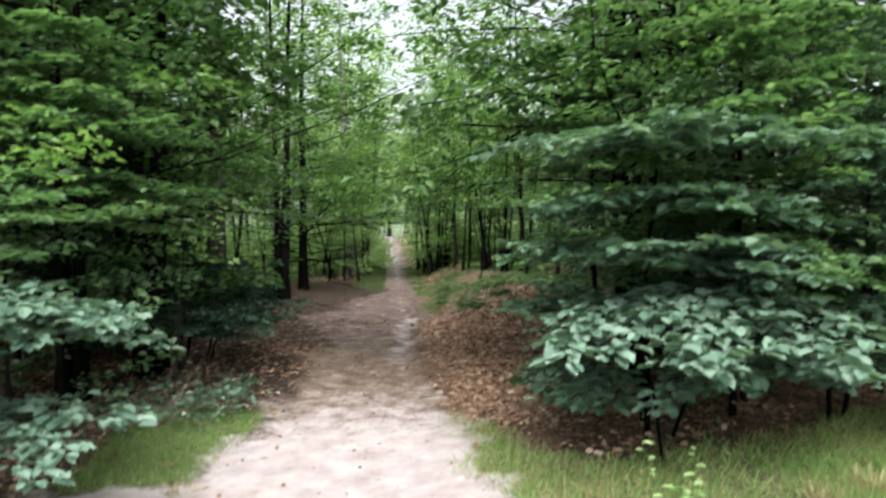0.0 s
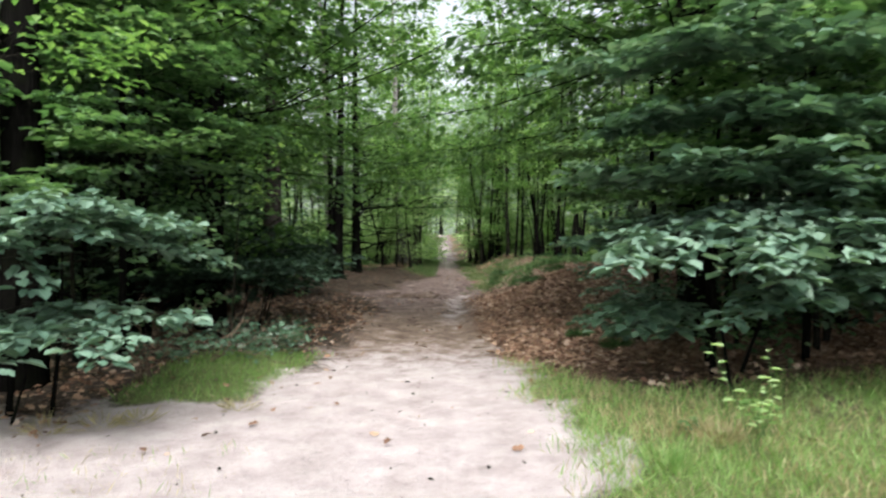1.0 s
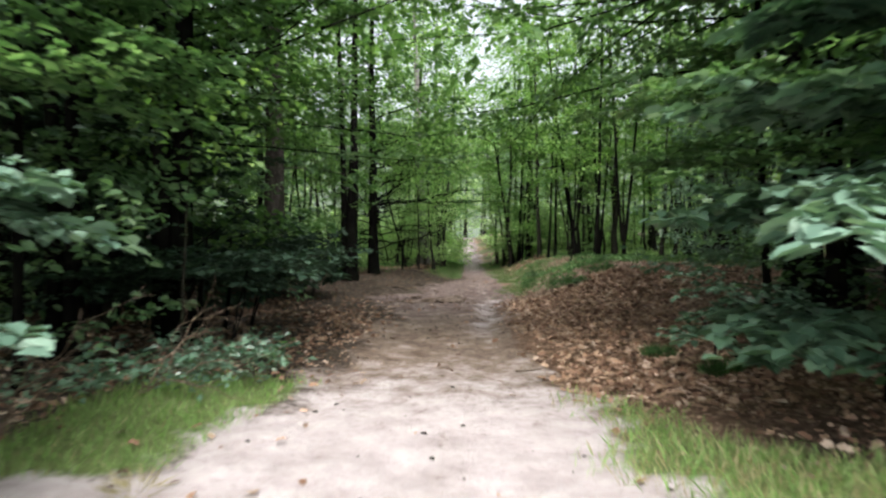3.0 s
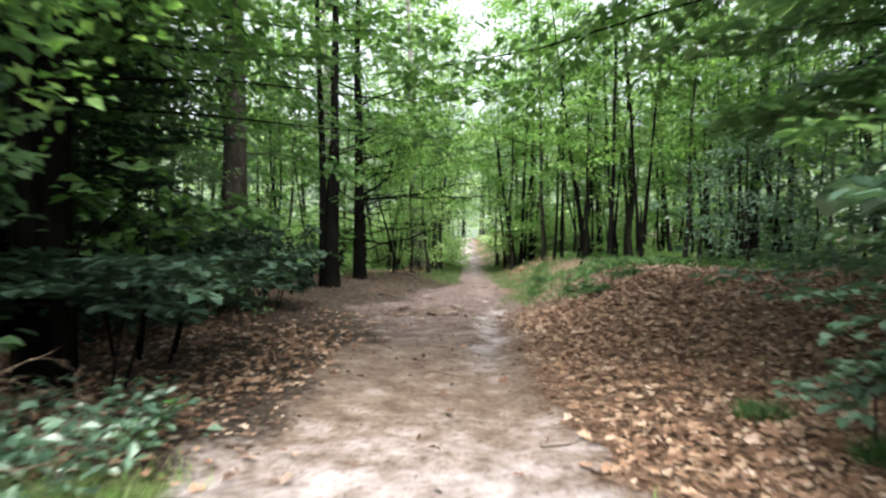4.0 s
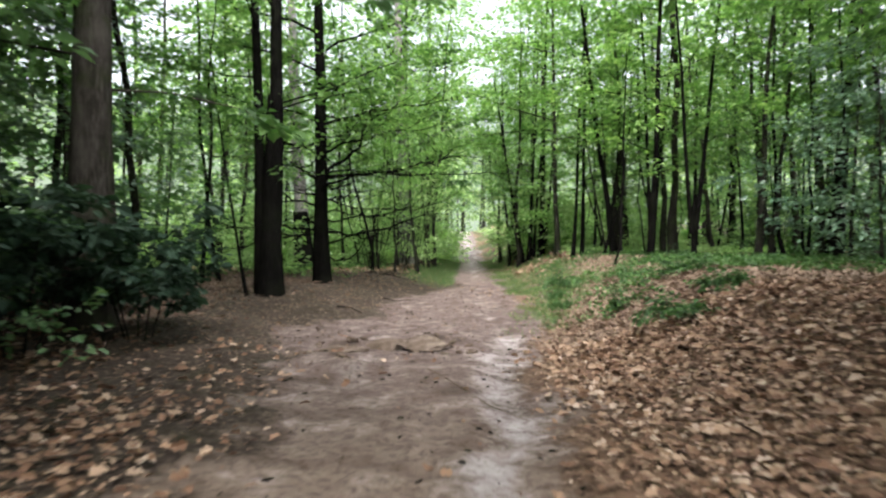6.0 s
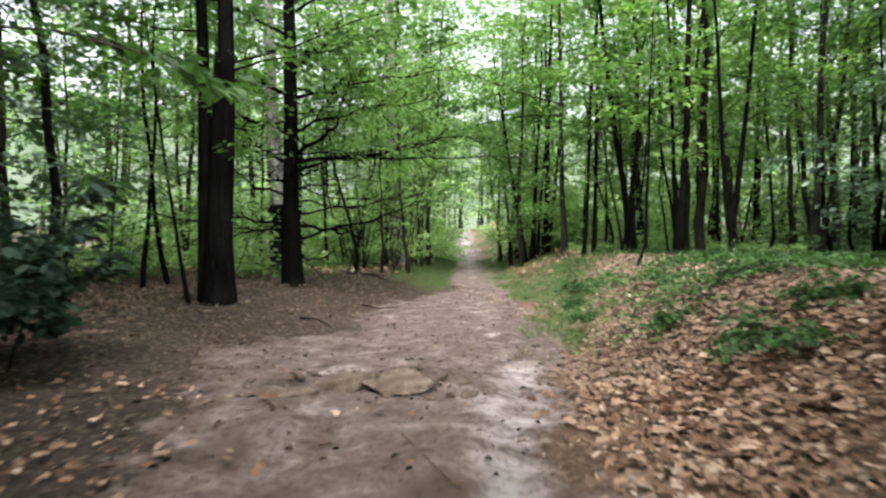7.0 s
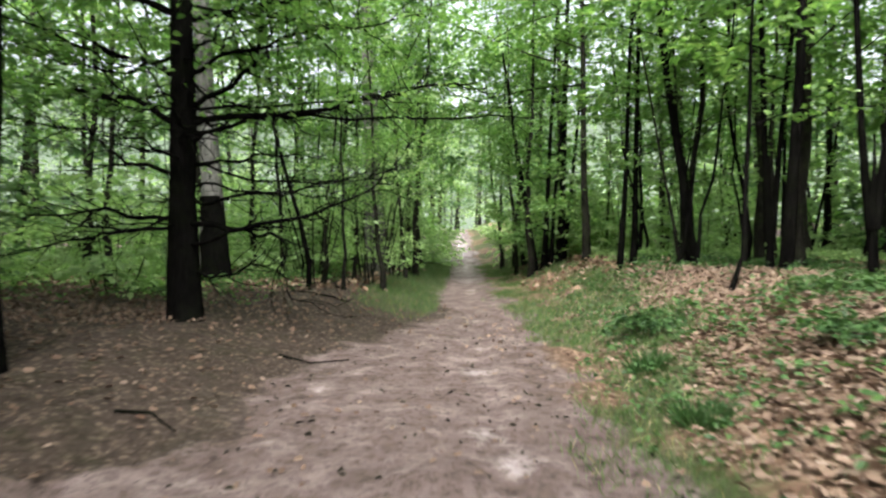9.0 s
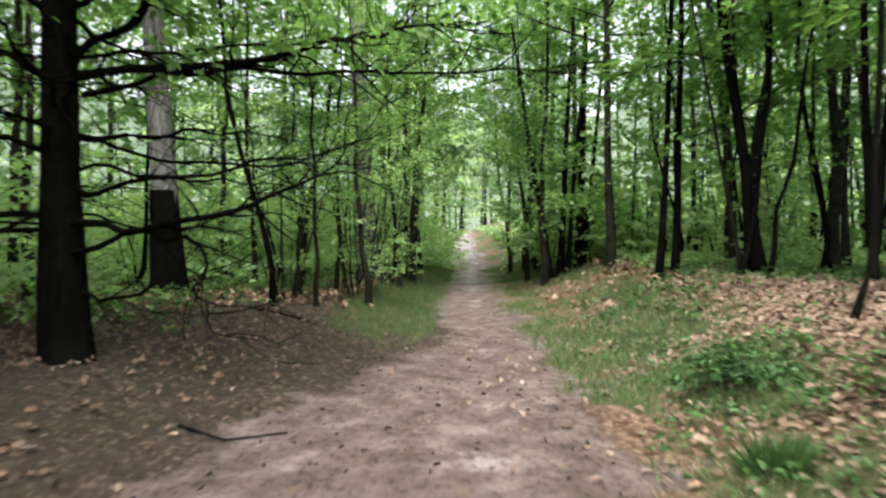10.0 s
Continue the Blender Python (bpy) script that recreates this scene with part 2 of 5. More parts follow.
# ---- mesh helpers ----
rng = np.random.default_rng(7)


def mesh_of(name, verts, faces, mats, index=None, smooth=True):
    """A mesh from arrays of vertices and of faces with the same number of corners."""
    verts, faces = np.asarray(verts, np.float32), np.asarray(faces, np.int32)
    me = bpy.data.meshes.new(name)
    n, k = faces.shape
    me.vertices.add(len(verts))
    me.vertices.foreach_set("co", verts.ravel())
    me.loops.add(n * k)
    me.loops.foreach_set("vertex_index", faces.ravel())
    me.polygons.add(n)
    me.polygons.foreach_set("loop_start", np.arange(0, n * k, k, dtype=np.int32))
    me.polygons.foreach_set("loop_total", np.full(n, k, np.int32))
    me.polygons.foreach_set("use_smooth", np.full(n, smooth))
    for m in mats:
        me.materials.append(m)
    if index is not None:
        me.polygons.foreach_set("material_index", np.asarray(index, np.int32))
    me.update()
    me.validate()
    return me


def part(name, me, parent, label=""):
    ob = new(name, me)
    ob.parent = parent
    return tagged(ob, label) if label else ob


def thing(name, label, category, group="", kind=""):
    return tagged(new(name), label, category, group, kind)


def unit(v):
    return v / np.maximum(np.linalg.norm(v, axis=-1, keepdims=True), 1e-9)


def tubes(lines, sides=6):
    """Tapered tubes along lines of (points, radii): vertices and quads."""
    vs, fs, base = [], [], 0
    for pts, rad in lines:
        pts, rad = np.asarray(pts, float), np.asarray(rad, float)
        way = unit(np.gradient(pts, axis=0))
        side = unit(np.cross(way, np.array([0.31, 0.95, 0.07])))
        over = np.cross(side, way)
        a = np.linspace(0, 2 * np.pi, sides, endpoint=False)
        ring = pts[:, None] + rad[:, None, None] * (np.cos(a)[None, :, None] * side[:, None] + np.sin(a)[None, :, None] * over[:, None])
        vs.append(ring.reshape(-1, 3))
        n = len(pts)
        i, j = np.meshgrid(np.arange(n - 1), np.arange(sides), indexing="ij")
        j2 = (j + 1) % sides
        fs.append((base + np.stack([i * sides + j, i * sides + j2, (i + 1) * sides + j2, (i + 1) * sides + j], -1)).reshape(-1, 4))
        base += n * sides
    return np.concatenate(vs), np.concatenate(fs)


def leaves(at, way, up, size, width=0.55, fold=0.18, rich=True):
    """Leaves at points, along way, facing up. rich: two folded halves with a broad, pointed outline; else one diamond."""
    at, way, up = np.asarray(at, float), unit(np.asarray(way, float)), np.asarray(up, float)
    side = unit(np.cross(way, up))
    up = np.cross(side, way)
    s = np.asarray(size, float)[:, None, None]
    if rich:
        tpl = np.array([(0, 0, 0), (0.28, 0.42, fold), (0.7, 0.46, fold * 0.8), (1, 0, -0.12), (0.7, -0.46, fold * 0.8), (0.28, -0.42, fold)])
        quads = np.array([(0, 3, 2, 1), (0, 5, 4, 3)])
    else:
        tpl = np.array([(0, 0, 0), (0.5, 0.5, fold), (1, 0, -0.1), (0.5, -0.5, fold)])
        quads = np.array([(0, 3, 2, 1)])
    tpl = tpl * np.array([1, width, width])
    v = at[:, None] + s * (tpl[None, :, :1] * way[:, None] + tpl[None, :, 1:2] * side[:, None] + tpl[None, :, 2:] * up[:, None])
    n = len(tpl)
    f = (np.arange(len(at)) * n)[:, None, None] + quads[None]
    return v.reshape(-1, 3), f.reshape(-1, 4)


def lobed(at, way, up, size, width=0.8, curl=0.5, bend=None):
    """Dry lobed leaves: a midrib and two wavy halves that curl up, each bent along its length."""
    at, way, up = np.asarray(at, float), unit(np.asarray(way, float)), np.asarray(up, float)
    side = unit(np.cross(way, up))
    up = np.cross(side, way)
    u = np.array([0, 0.26, 0.44, 0.68, 1.0])
    w = np.array([0.03, 0.40, 0.20, 0.44, 0.05]) * width
    n, s = len(at), np.asarray(size, float)[:, None, None]
    k = np.asarray(curl, float) * np.ones(n)
    arch = (np.zeros(n) if bend is None else bend)[:, None] * (u * (1 - u))[None]
    rows = []
    for sign in (-1, 0, 1):
        lift = arch + (sign != 0) * k[:, None] * w[None]
        rows.append(at[:, None] + s * (u[None, :, None] * way[:, None] + sign * w[None, :, None] * side[:, None] + lift[:, :, None] * up[:, None]))
    v = np.stack(rows, 2)
    q = np.array([(3 * a + b, 3 * a + b + 1, 3 * a + b + 4, 3 * a + b + 3) for a in range(4) for b in range(2)])
    f = (np.arange(n) * 15)[:, None, None] + q[None]
    return v.reshape(-1, 3), f.reshape(-1, 4)


def value_noise(x, y, scale, seed=0):
    """Smooth noise from 0 to 1 over the plan."""
    x, y = np.asarray(x) * scale, np.asarray(y) * scale
    xi, yi = np.floor(x), np.floor(y)
    fx, fy = x - xi, y - yi
    fx, fy = fx * fx * (3 - 2 * fx), fy * fy * (3 - 2 * fy)

    def lattice(a, b):
        h = np.sin(a * 127.1 + b * 311.7 + seed * 74.7) * 43758.5453
        return h - np.floor(h)
    return (lattice(xi, yi) * (1 - fx) + lattice(xi + 1, yi) * fx) * (1 - fy) + (lattice(xi, yi + 1) * (1 - fx) + lattice(xi + 1, yi + 1) * fx) * fy


def ss(a, b, x):
    u = np.clip((np.asarray(x, float) - a) / (b - a), 0, 1)
    return u * u * (3 - 2 * u)


# ---- the plan ----
def track_left(y):
    return np.interp(y, [6.2, 6.8, 8.6, 11.0, 13.3, 16, 18.0, 19.8, 21.3, 22.8, 25.6, 28.5, 31, 50, 100], [-3.5, -1.85, -1.55, -1.42, -1.4, -1.42, -1.65, -2.6, -2.5, -1.6, -1.3, -0.6, -0.25, -0.1, -0.1])


def track_right(y):
    return np.interp(y, [2, 4.5, 7.5, 11, 14, 17, 20, 25, 29, 31, 50, 100], [1.2, 0.95, 1.0, 0.8, 0.72, 0.85, 1.05, 1.4, 1.55, 1.35, 1.4, 1.3])


def height(x, y):
    x, y = np.asarray(x, float), np.asarray(y, float)
    xr, xl = track_right(y), np.minimum(track_left(y), -0.2)
    z = 0.74 * ss(0.15, 3.0, x - xr) * ss(9, 20, y) + 0.12 * ss(0.2, 2.5, x - xr) * ss(2, 7, y)
    z = z + 0.30 * ss(0.0, 2.2, xl - x) * ss(15, 25, y) + 0.06 * ss(0.0, 1.0, xl - x)
    climb = np.clip(y - 50, 0, 45)
    z = z + 0.058 * climb * ss(0, 10, climb) - 0.03 * np.clip(y - 97, 0, 400)
    off = np.clip(np.abs(x + 0.2) / 1.3, 0.25, 1)
    z = z + off * (0.10 * (value_noise(x, y, 0.6, 1) - 0.5) + 0.05 * (value_noise(x, y, 1.9, 2) - 0.5)) + 0.022 * (value_noise(x, y, 4.3, 3) - 0.5) + 0.014 * (value_noise(x, y, 9.5, 4) - 0.5)
    rut = np.exp(-((x - np.interp(y, [5, 14, 20, 24, 40], [0.2, 0.27, 0.7, 0.4, 0.6])) / 0.22) ** 2) * ss(7, 12, y)
    z = z - 0.035 * rut
    for hx, hy, hw, hh, slant in ((-0.3, 19.2, 0.3, 0.15, 0.1), (-0.8, 19.1, 0.26, 0.13, 0.4), (-1.4, 18.75, 0.33, 0.11, 0.3), (-0.05, 17.2, 0.4, 0.05, 0.0), (-1.1, 17.6, 0.45, 0.05, 0.2), (0.1, 21.9, 0.3, 0.04, 0.0)):
        dy = y - hy - slant * (x - hx) - 0.25 * np.abs(x - hx)
        z = z + hh * np.exp(-np.abs((x - hx) / hw) ** 2.6 - np.abs(dy / np.where(dy < 0, 0.09, 0.42)) ** 2.0)
    z = z + 0.03 * (value_noise(x, y, 5.6, 22) - 0.5) * ss(9, 14, y) * ss(40, 30, y)
    z = z + 0.05 * (value_noise(x, y, 2.7, 21) - 0.5) * ss(15, 18, y) * ss(26, 22, y)
    return z * np.clip(1 - (np.abs(x) - 60) / 400, 0.2, 1)


def bare(x, y):
    """How bare the track is trodden: 1 inside, 0 outside."""
    w = 0.75 * (value_noise(x, y, 0.8, 5) - 0.5) + 0.45 * (value_noise(x, y, 2.6, 6) - 0.5)
    inside = ss(-0.55, 0.4, x - track_left(y) + w) * ss(-0.4, 0.35, track_right(y) - x + w)
    fore = ss(-0.3, 0.3, 6.35 + 0.12 * (x + 3) - y + w) * ss(-0.3, 0.3, 1.2 - x + w)
    hollow = 1 - ss(-0.3, 0.3, 4.3 - y + w) * ss(-0.4, 0.3, -2.4 - x + w)
    return np.maximum(inside * (y > 5.5), fore * hollow)


def sod(x, y):
    """Where grass grows."""
    n = value_noise(x, y, 0.8, 8)
    rag = 1.0 * (value_noise(x, y, 1.3, 31) - 0.5) + 0.5 * (value_noise(x, y, 4.1, 32) - 0.5)
    right_fore = ss(0.7, 1.3, x + 0.5 * rag) * ss(0.3, -0.7, y + 1.2 * rag - np.interp(x, [1, 2.5, 4.5, 9], [9.5, 6.9, 7.9, 9.0]))
    left_fore = ss(0.0, -0.3, x - track_left(y)) * ss(-3.5, -3.0, x) * ss(6.0, 6.7, y) * ss(10.2, 8.6, y)
    near_left = (0.25 + 0.6 * ss(-3.2, -4.8, x)) * ss(-1.2, -1.7, x) * ss(5.4, 5.0, y)
    patchy = 0.4 + 0.6 * ss(0.3, 0.6, value_noise(x, y, 1.5, 33))
    right_far = patchy * ss(-0.25, 0.25, x - track_right(y) + rag) * ss(0.3, -0.6, x - track_right(y) - np.interp(y, [19, 24, 30, 40, 60], [0.5, 1.5, 2.5, 2.6, 2.6])) * ss(19, 23, y)
    left_far = ss(0.2, -0.1, x - track_left(y)) * ss(-2.1, -1.4, x) * ss(28.4, 31.2, y + 1.6 * rag)
    return np.clip(np.maximum.reduce([right_fore, left_fore, near_left, right_far, left_far]) * (0.55 + 0.9 * n), 0, 1)


def litter(x, y):
    """Leaf litter, leaves by the square metre."""
    n = value_noise(x, y, 0.7, 9)
    right = ss(-0.35, 1.2, x - track_right(y)) * ss(8, 9.5, y + 0.6 * (x > 2)) * 500 * (0.5 + n) * (1 - 0.75 * ss(0, 3, y - 20 + 0.0 * x) * ss(1.2, 0.2, x - track_right(y)))
    left = ss(0.35, -0.9, x - np.maximum(track_left(y), -1.9)) * ss(8.5, 11, y) * 190 * (0.35 + n) * (1 - 0.72 * ss(13.5, 18.0, y) * ss(-4.6, -3.2, x))
    under = ss(1.6, 2.3, x) * ss(6.3, 7.4, y) * 160 * n + ss(-2.9, -3.4, x) * ss(5.2, 6.0, y) * 130 * n
    on_track = 1.2 + 16 * ss(15, 20, y) * n
    return np.maximum.reduce([right, left, under * (y < 12), on_track]) * (1 - np.where(np.asarray(y) > 19, 0.92, 0.6) * sod(x, y))


# ground: one sheet, fine where the camera passes, coarse to the horizon
gx = np.concatenate([-np.geomspace(900, 7, 26), np.arange(-6.4, -2.8, 0.16), np.arange(-2.8, 1.8, 0.06), np.arange(1.8, 6.45, 0.16), np.geomspace(7, 900, 26)])
gy = np.concatenate([-np.geomspace(700, 2, 18), np.arange(-1, 6, 0.14), np.arange(6, 26, 0.075), np.arange(26, 34, 0.14), np.arange(34, 60, 0.5), np.arange(60, 100, 2.0), np.geomspace(101, 1200, 18)])
X, Y = np.meshgrid(gx, gy)
gv = np.stack([X, Y, height(X, Y)], -1).reshape(-1, 3)
nx, ny = len(gx), len(gy)
i, j = np.meshgrid(np.arange(ny - 1), np.arange(nx - 1), indexing="ij")
gf = np.stack([i * nx + j, i * nx + j + 1, (i + 1) * nx + j + 1, (i + 1) * nx + j], -1).reshape(-1, 4)
ground_me = mesh_of("ground", gv, gf, [GROUND])
pale = np.clip(ss(12.5, 6.0, Y) * 0.82 + 0.1 * ss(23, 15, Y) + 0.12 * ss(22, 17, Y) + 0.24 * ss(0.1, 0.6, value_noise(X, Y, 0.9, 44)) * np.exp(-((X - np.interp(Y, [15, 20, 22, 26, 32], [-0.9, -1.25, -1.4, -1.0, -0.5])) / 0.42) ** 2) * ss(15, 19, Y) * ss(36, 30, Y) + 0.4 * (1 - 0.3 * ss(18, 23, Y)) * ss(0.2, 0.65, value_noise(X, Y, 1.1, 41)) * np.exp(-((X - np.interp(Y, [5, 14, 20, 24, 40], [0.2, 0.27, 0.7, 0.4, 0.6])) / 0.32) ** 2) * ss(11, 15, Y) + 0.38 * ss(34, 44, Y), 0, 1)
pale = np.clip(pale + sum(0.24 * np.exp(-np.abs((X - a) / w) ** 3 - np.abs((Y - c) / d) ** 3) for a, c, w, d in ((0.32, 22.98, 0.2, 0.22), (0.68, 22.1, 0.22, 0.3), (0.75, 20.0, 0.26, 0.45), (0.25, 18.6, 0.2, 0.4), (0.62, 17.9, 0.3, 0.35), (0.42, 25.2, 0.2, 0.3), (0.3, 16.2, 0.18, 0.5), (0.24, 14.6, 0.16, 0.5))), 0, 1)
# first three spots paint shade on the hump fronts; the rest are dark patches
shade_and_spots = sum(k * np.exp(-np.abs((X - a) / w) ** 2 - np.abs((Y - c - s * (X - a)) / d) ** 2) for a, c, w, d, s, k in ((-0.36, 19.16, 0.3, 0.1, 0.1, 1.0), (-0.85, 19.06, 0.28, 0.1, 0.4, 1.0), (-1.42, 18.7, 0.35, 0.11, 0.3, 0.9), (-0.02, 16.75, 0.3, 0.28, 0.0, 0.8), (-1.2, 17.5, 0.5, 0.3, 0.3, 0.5), (-1.9, 20.2, 0.6, 0.5, 0.0, 0.5), (0.1, 21.6, 0.3, 0.5, 0.0, 0.45), (0.75, 23.2, 0.2, 0.9, 0.0, 0.45), (-0.2, 24.6, 0.35, 0.5, 0.0, 0.4)))
for key, val in (("shade_and_spots", np.clip(shade_and_spots, 0, 1)), ("bare", bare(X, Y)), ("sod", sod(X, Y)), ("pale", pale), ("dry", ss(20, 12, Y)), ("leafy", ss(-0.6, 0.3, X - track_right(Y)) * ss(6.5, 8.5, Y) * ss(9, 7.5, X))):
    ground_me.attributes.new(key, 'FLOAT', 'POINT').data.foreach_set("value", val.astype(np.float32).ravel())
ground = tagged(new("ground", ground_me), "sandy forest track between leaf mould and grassy verges", "ground", kind="structure")

# ---- trees and shrubs ----


def bent(rs, start, way, length, n=6, wobble=0.18, pull=0.0):
    """A wandering line; pull bends it up (positive) or down along the way."""
    pts, way = [np.asarray(start, float)], unit(np.asarray(way, float))
    for k in range(n - 1):
        way = unit(way + rs.normal(0, wobble, 3) + np.array([0, 0, pull]))
        pts.append(pts[-1] + way * length / (n - 1))
    return np.array(pts)


def stem_line(rs, foot, lean, h, r, n=11, flare=1.5, wobble=0.02):
    """A trunk: foot, lean in x and y over its height, radius at the foot."""
    u = np.linspace(0, 1, n) ** 1.15
    pts = np.stack([foot[0] + lean[0] * u * h, foot[1] + lean[1] * u * h, foot[2] - 0.12 + u * (h + 0.12)], -1)
    sway = np.cumsum(rs.normal(0, wobble * h / n, (n, 2)), 0)
    pts[1:, :2] += sway[1:] - sway[0]
    rad = r * (1 - 0.85 * u ** 1.1)
    rad[0], rad[1] = r * flare, r * (1 + 0.35 * (flare - 1))
    pts = np.insert(pts, 1, pts[0] + (pts[1] - pts[0]) * min(0.4, 0.35 / max(pts[1][2] - pts[0][2], 0.01)), 0)
    rad = np.insert(rad, 1, r * (1 + 0.6 * (flare - 1)))
    return pts, rad


def along(pts, u):
    """Points and directions at the fractions u of a line."""
    s = np.clip(np.asarray(u), 0, 0.9999) * (len(pts) - 1)
    k = s.astype(int)
    f = (s - k)[:, None]
    return pts[k] * (1 - f) + pts[k + 1] * f, unit(pts[k + 1] - pts[k])


def limbs_of(rs, trunk, first, count, reach, rise, subs, sub_len, thick, top=1.0, pull=0.0, toward=None):
    """Limbs round a trunk with side twigs in the limb's own flat spread. Returns limb lines and twig lines."""
    pts, rad = trunk
    h = pts[-1, 2] - pts[0, 2]
    limbs, twigs = [], []
    for k in range(count):
        u = first + (top - first) * ((k + rs.random() * 0.8) / count)
        foot, _ = along(pts, [u])
        r0 = float(np.interp(u, np.linspace(0, 1, len(rad)), rad))
        az = k * 2.4 + rs.normal(0, 0.5) if toward is None else toward + rs.normal(0, 0.9)
        length = reach * (0.55 + 0.6 * rs.random()) * (1.0 - 0.55 * max(0, (u - 0.45) / 0.55))
        way = np.array([np.cos(az), np.sin(az), rise + rs.normal(0, 0.12)])
        line = bent(rs, foot[0], way, length, 7, 0.13, pull)
        lr = min(r0 * 0.6, thick * (0.5 + 0.25 * length))
        limbs.append((line, lr * np.linspace(1, 0.18, 7)))
        for m in range(subs):
            v = 0.3 + 0.65 * (m + rs.random()) / subs
            p, d = along(line, [v])
            side = unit(np.cross(d[0], (0, 0, 1))) * (1 if m % 2 else -1)
            tw = bent(rs, p[0], d[0] * 0.7 + side * (0.7 + 0.3 * rs.random()) + np.array([0, 0, rs.normal(0.02, 0.12)]), sub_len * (0.6 + 0.7 * rs.random()) * (1.15 - 0.5 * v), 5, 0.14, pull * 0.7)
            twigs.append((tw, lr * 0.35 * np.linspace(1, 0.2, 5)))
    return limbs, twigs


def foliage(rs, lines, per_m, size, spread=0.10, tilt=0.45, width=0.6, rich=True, start=0.15, droop=0.25, level=0.25):
    """Leaves set along twigs to both sides, lying roughly level in tiers."""
    at, way, up, sz = [], [], [], []
    for pts, _ in lines:
        length = np.linalg.norm(np.diff(pts, axis=0), axis=1).sum()
        n = max(2, int(length * per_m * (0.75 + 0.5 * rs.random())))
        p, d = along(pts, start + (1 - start) * rs.random(n) ** 0.8)
        side = unit(np.cross(d, (0, 0, 1))) * np.where(rs.random(n) < 0.5, -1, 1)[:, None]
        at.append(p + side * rs.random((n, 1)) * spread + rs.normal(0, spread * 0.35, (n, 3)))
        w = side * (0.6 + 0.5 * rs.random((n, 1))) + d * (0.3 + 0.6 * rs.random((n, 1)))
        w[:, 2] += rs.normal(-droop, level, n)
        way.append(w)
        up.append(np.array([0, 0, 1.0]) + rs.normal(0, tilt, (n, 3)))
        sz.append(size * (0.6 + 0.7 * rs.random(n)))
    return leaves(np.concatenate(at), np.concatenate(way), np.concatenate(up), np.concatenate(sz), width, rich=rich)


def make_tree(name, label, category, seed, stems, bark, leaf, first=0.3, limbs=20, reach=1.8, rise=0.35, subs=3, sub_len=0.7, thick=0.014, per_m=28, size=0.1,
              spread=0.1, rich=True, tilt=0.45, group="", top=1.0, pull=0.0, sides=8, toward=None, width=0.6, flare=1.5, wobble=0.02):
    """A plant of one or more stems: parts stem or trunk, branches, crown."""
    rs = np.random.default_rng(seed)
    root = thing(name, label, category, group)
    all_limbs, all_twigs = [], []
    for foot, lean, h, r in stems:
        line = stem_line(rs, foot, lean, h, r, flare=flare, wobble=wobble)
        v, f = tubes([line], sides)
        part("trunk" if r > 0.05 else "stem", mesh_of("trunk", v, f, [bark]), root)
        if h < 4 < max(q[2] for q in stems):
            continue
        a, b = limbs_of(rs, line, first, max(3, int(limbs / len(stems))), reach, rise, subs, sub_len, thick, top, pull, toward)
        all_limbs += a
        all_twigs += b
    v, f = tubes(all_limbs, 5) if rich else tubes([(p[::2], q[::2]) for p, q in all_limbs], 3)
    if all_twigs and rich:
        v2, f2 = tubes([(p[::2], q[::2]) for p, q in all_twigs], 3)
        v, f = np.concatenate([v, v2]), np.concatenate([f, f2 + len(v)])
    tagged(part("branchwork", mesh_of("branchwork", v, f, [bark]), root), kind="stuff")
    v, f = foliage(rs, all_limbs + all_twigs, per_m, size, spread, tilt, width, rich)
    part("crown", mesh_of("crown", v, f, [leaf], smooth=False), root)
    return root


def place(x, y, turn=0.0, scale=1.0, sink=0.0, tall=1.0, tilt=(0.0, 0.0)):
    return Matrix.LocRotScale((x, y, float(height(x, y)) - sink), Euler((*tilt, turn)), (scale, scale, scale * tall))


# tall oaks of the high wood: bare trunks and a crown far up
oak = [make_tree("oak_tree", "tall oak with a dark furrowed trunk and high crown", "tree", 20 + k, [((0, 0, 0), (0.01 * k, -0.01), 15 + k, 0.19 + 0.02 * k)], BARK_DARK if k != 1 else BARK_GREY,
                 LEAF_OAK, first=0.42, limbs=24, reach=4.6, rise=0.25, subs=6, sub_len=1.8, thick=0.03, per_m=10, size=0.30, spread=0.35, rich=False, group="forest trees") for k in range(3)]
# slender young trees of the stand
young = [make_tree("young_tree", "slender young broadleaf tree with a thin dark stem", "tree", 40 + k, [((0, 0, 0), (0.05 * (k - 1), 0.03), 9.5 + k, 0.065 + 0.01 * k)], BARK_YOUNG,
                   LEAF_FRESH if k != 2 else LEAF_OAK, first=0.34, limbs=20, reach=2.4, rise=0.5, subs=6, sub_len=1.0, per_m=18, size=0.15, spread=0.17, rich=False, group="forest trees", wobble=0.08) for k in range(4)]
# the same, seen from afar only; pale leaves carry the haze in their colour
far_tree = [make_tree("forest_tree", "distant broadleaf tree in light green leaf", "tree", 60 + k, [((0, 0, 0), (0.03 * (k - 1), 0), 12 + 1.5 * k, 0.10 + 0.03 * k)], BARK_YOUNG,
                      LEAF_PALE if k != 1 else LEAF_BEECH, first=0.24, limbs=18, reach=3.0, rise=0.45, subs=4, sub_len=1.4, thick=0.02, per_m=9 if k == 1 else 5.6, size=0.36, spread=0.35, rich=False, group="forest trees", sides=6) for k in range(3)]
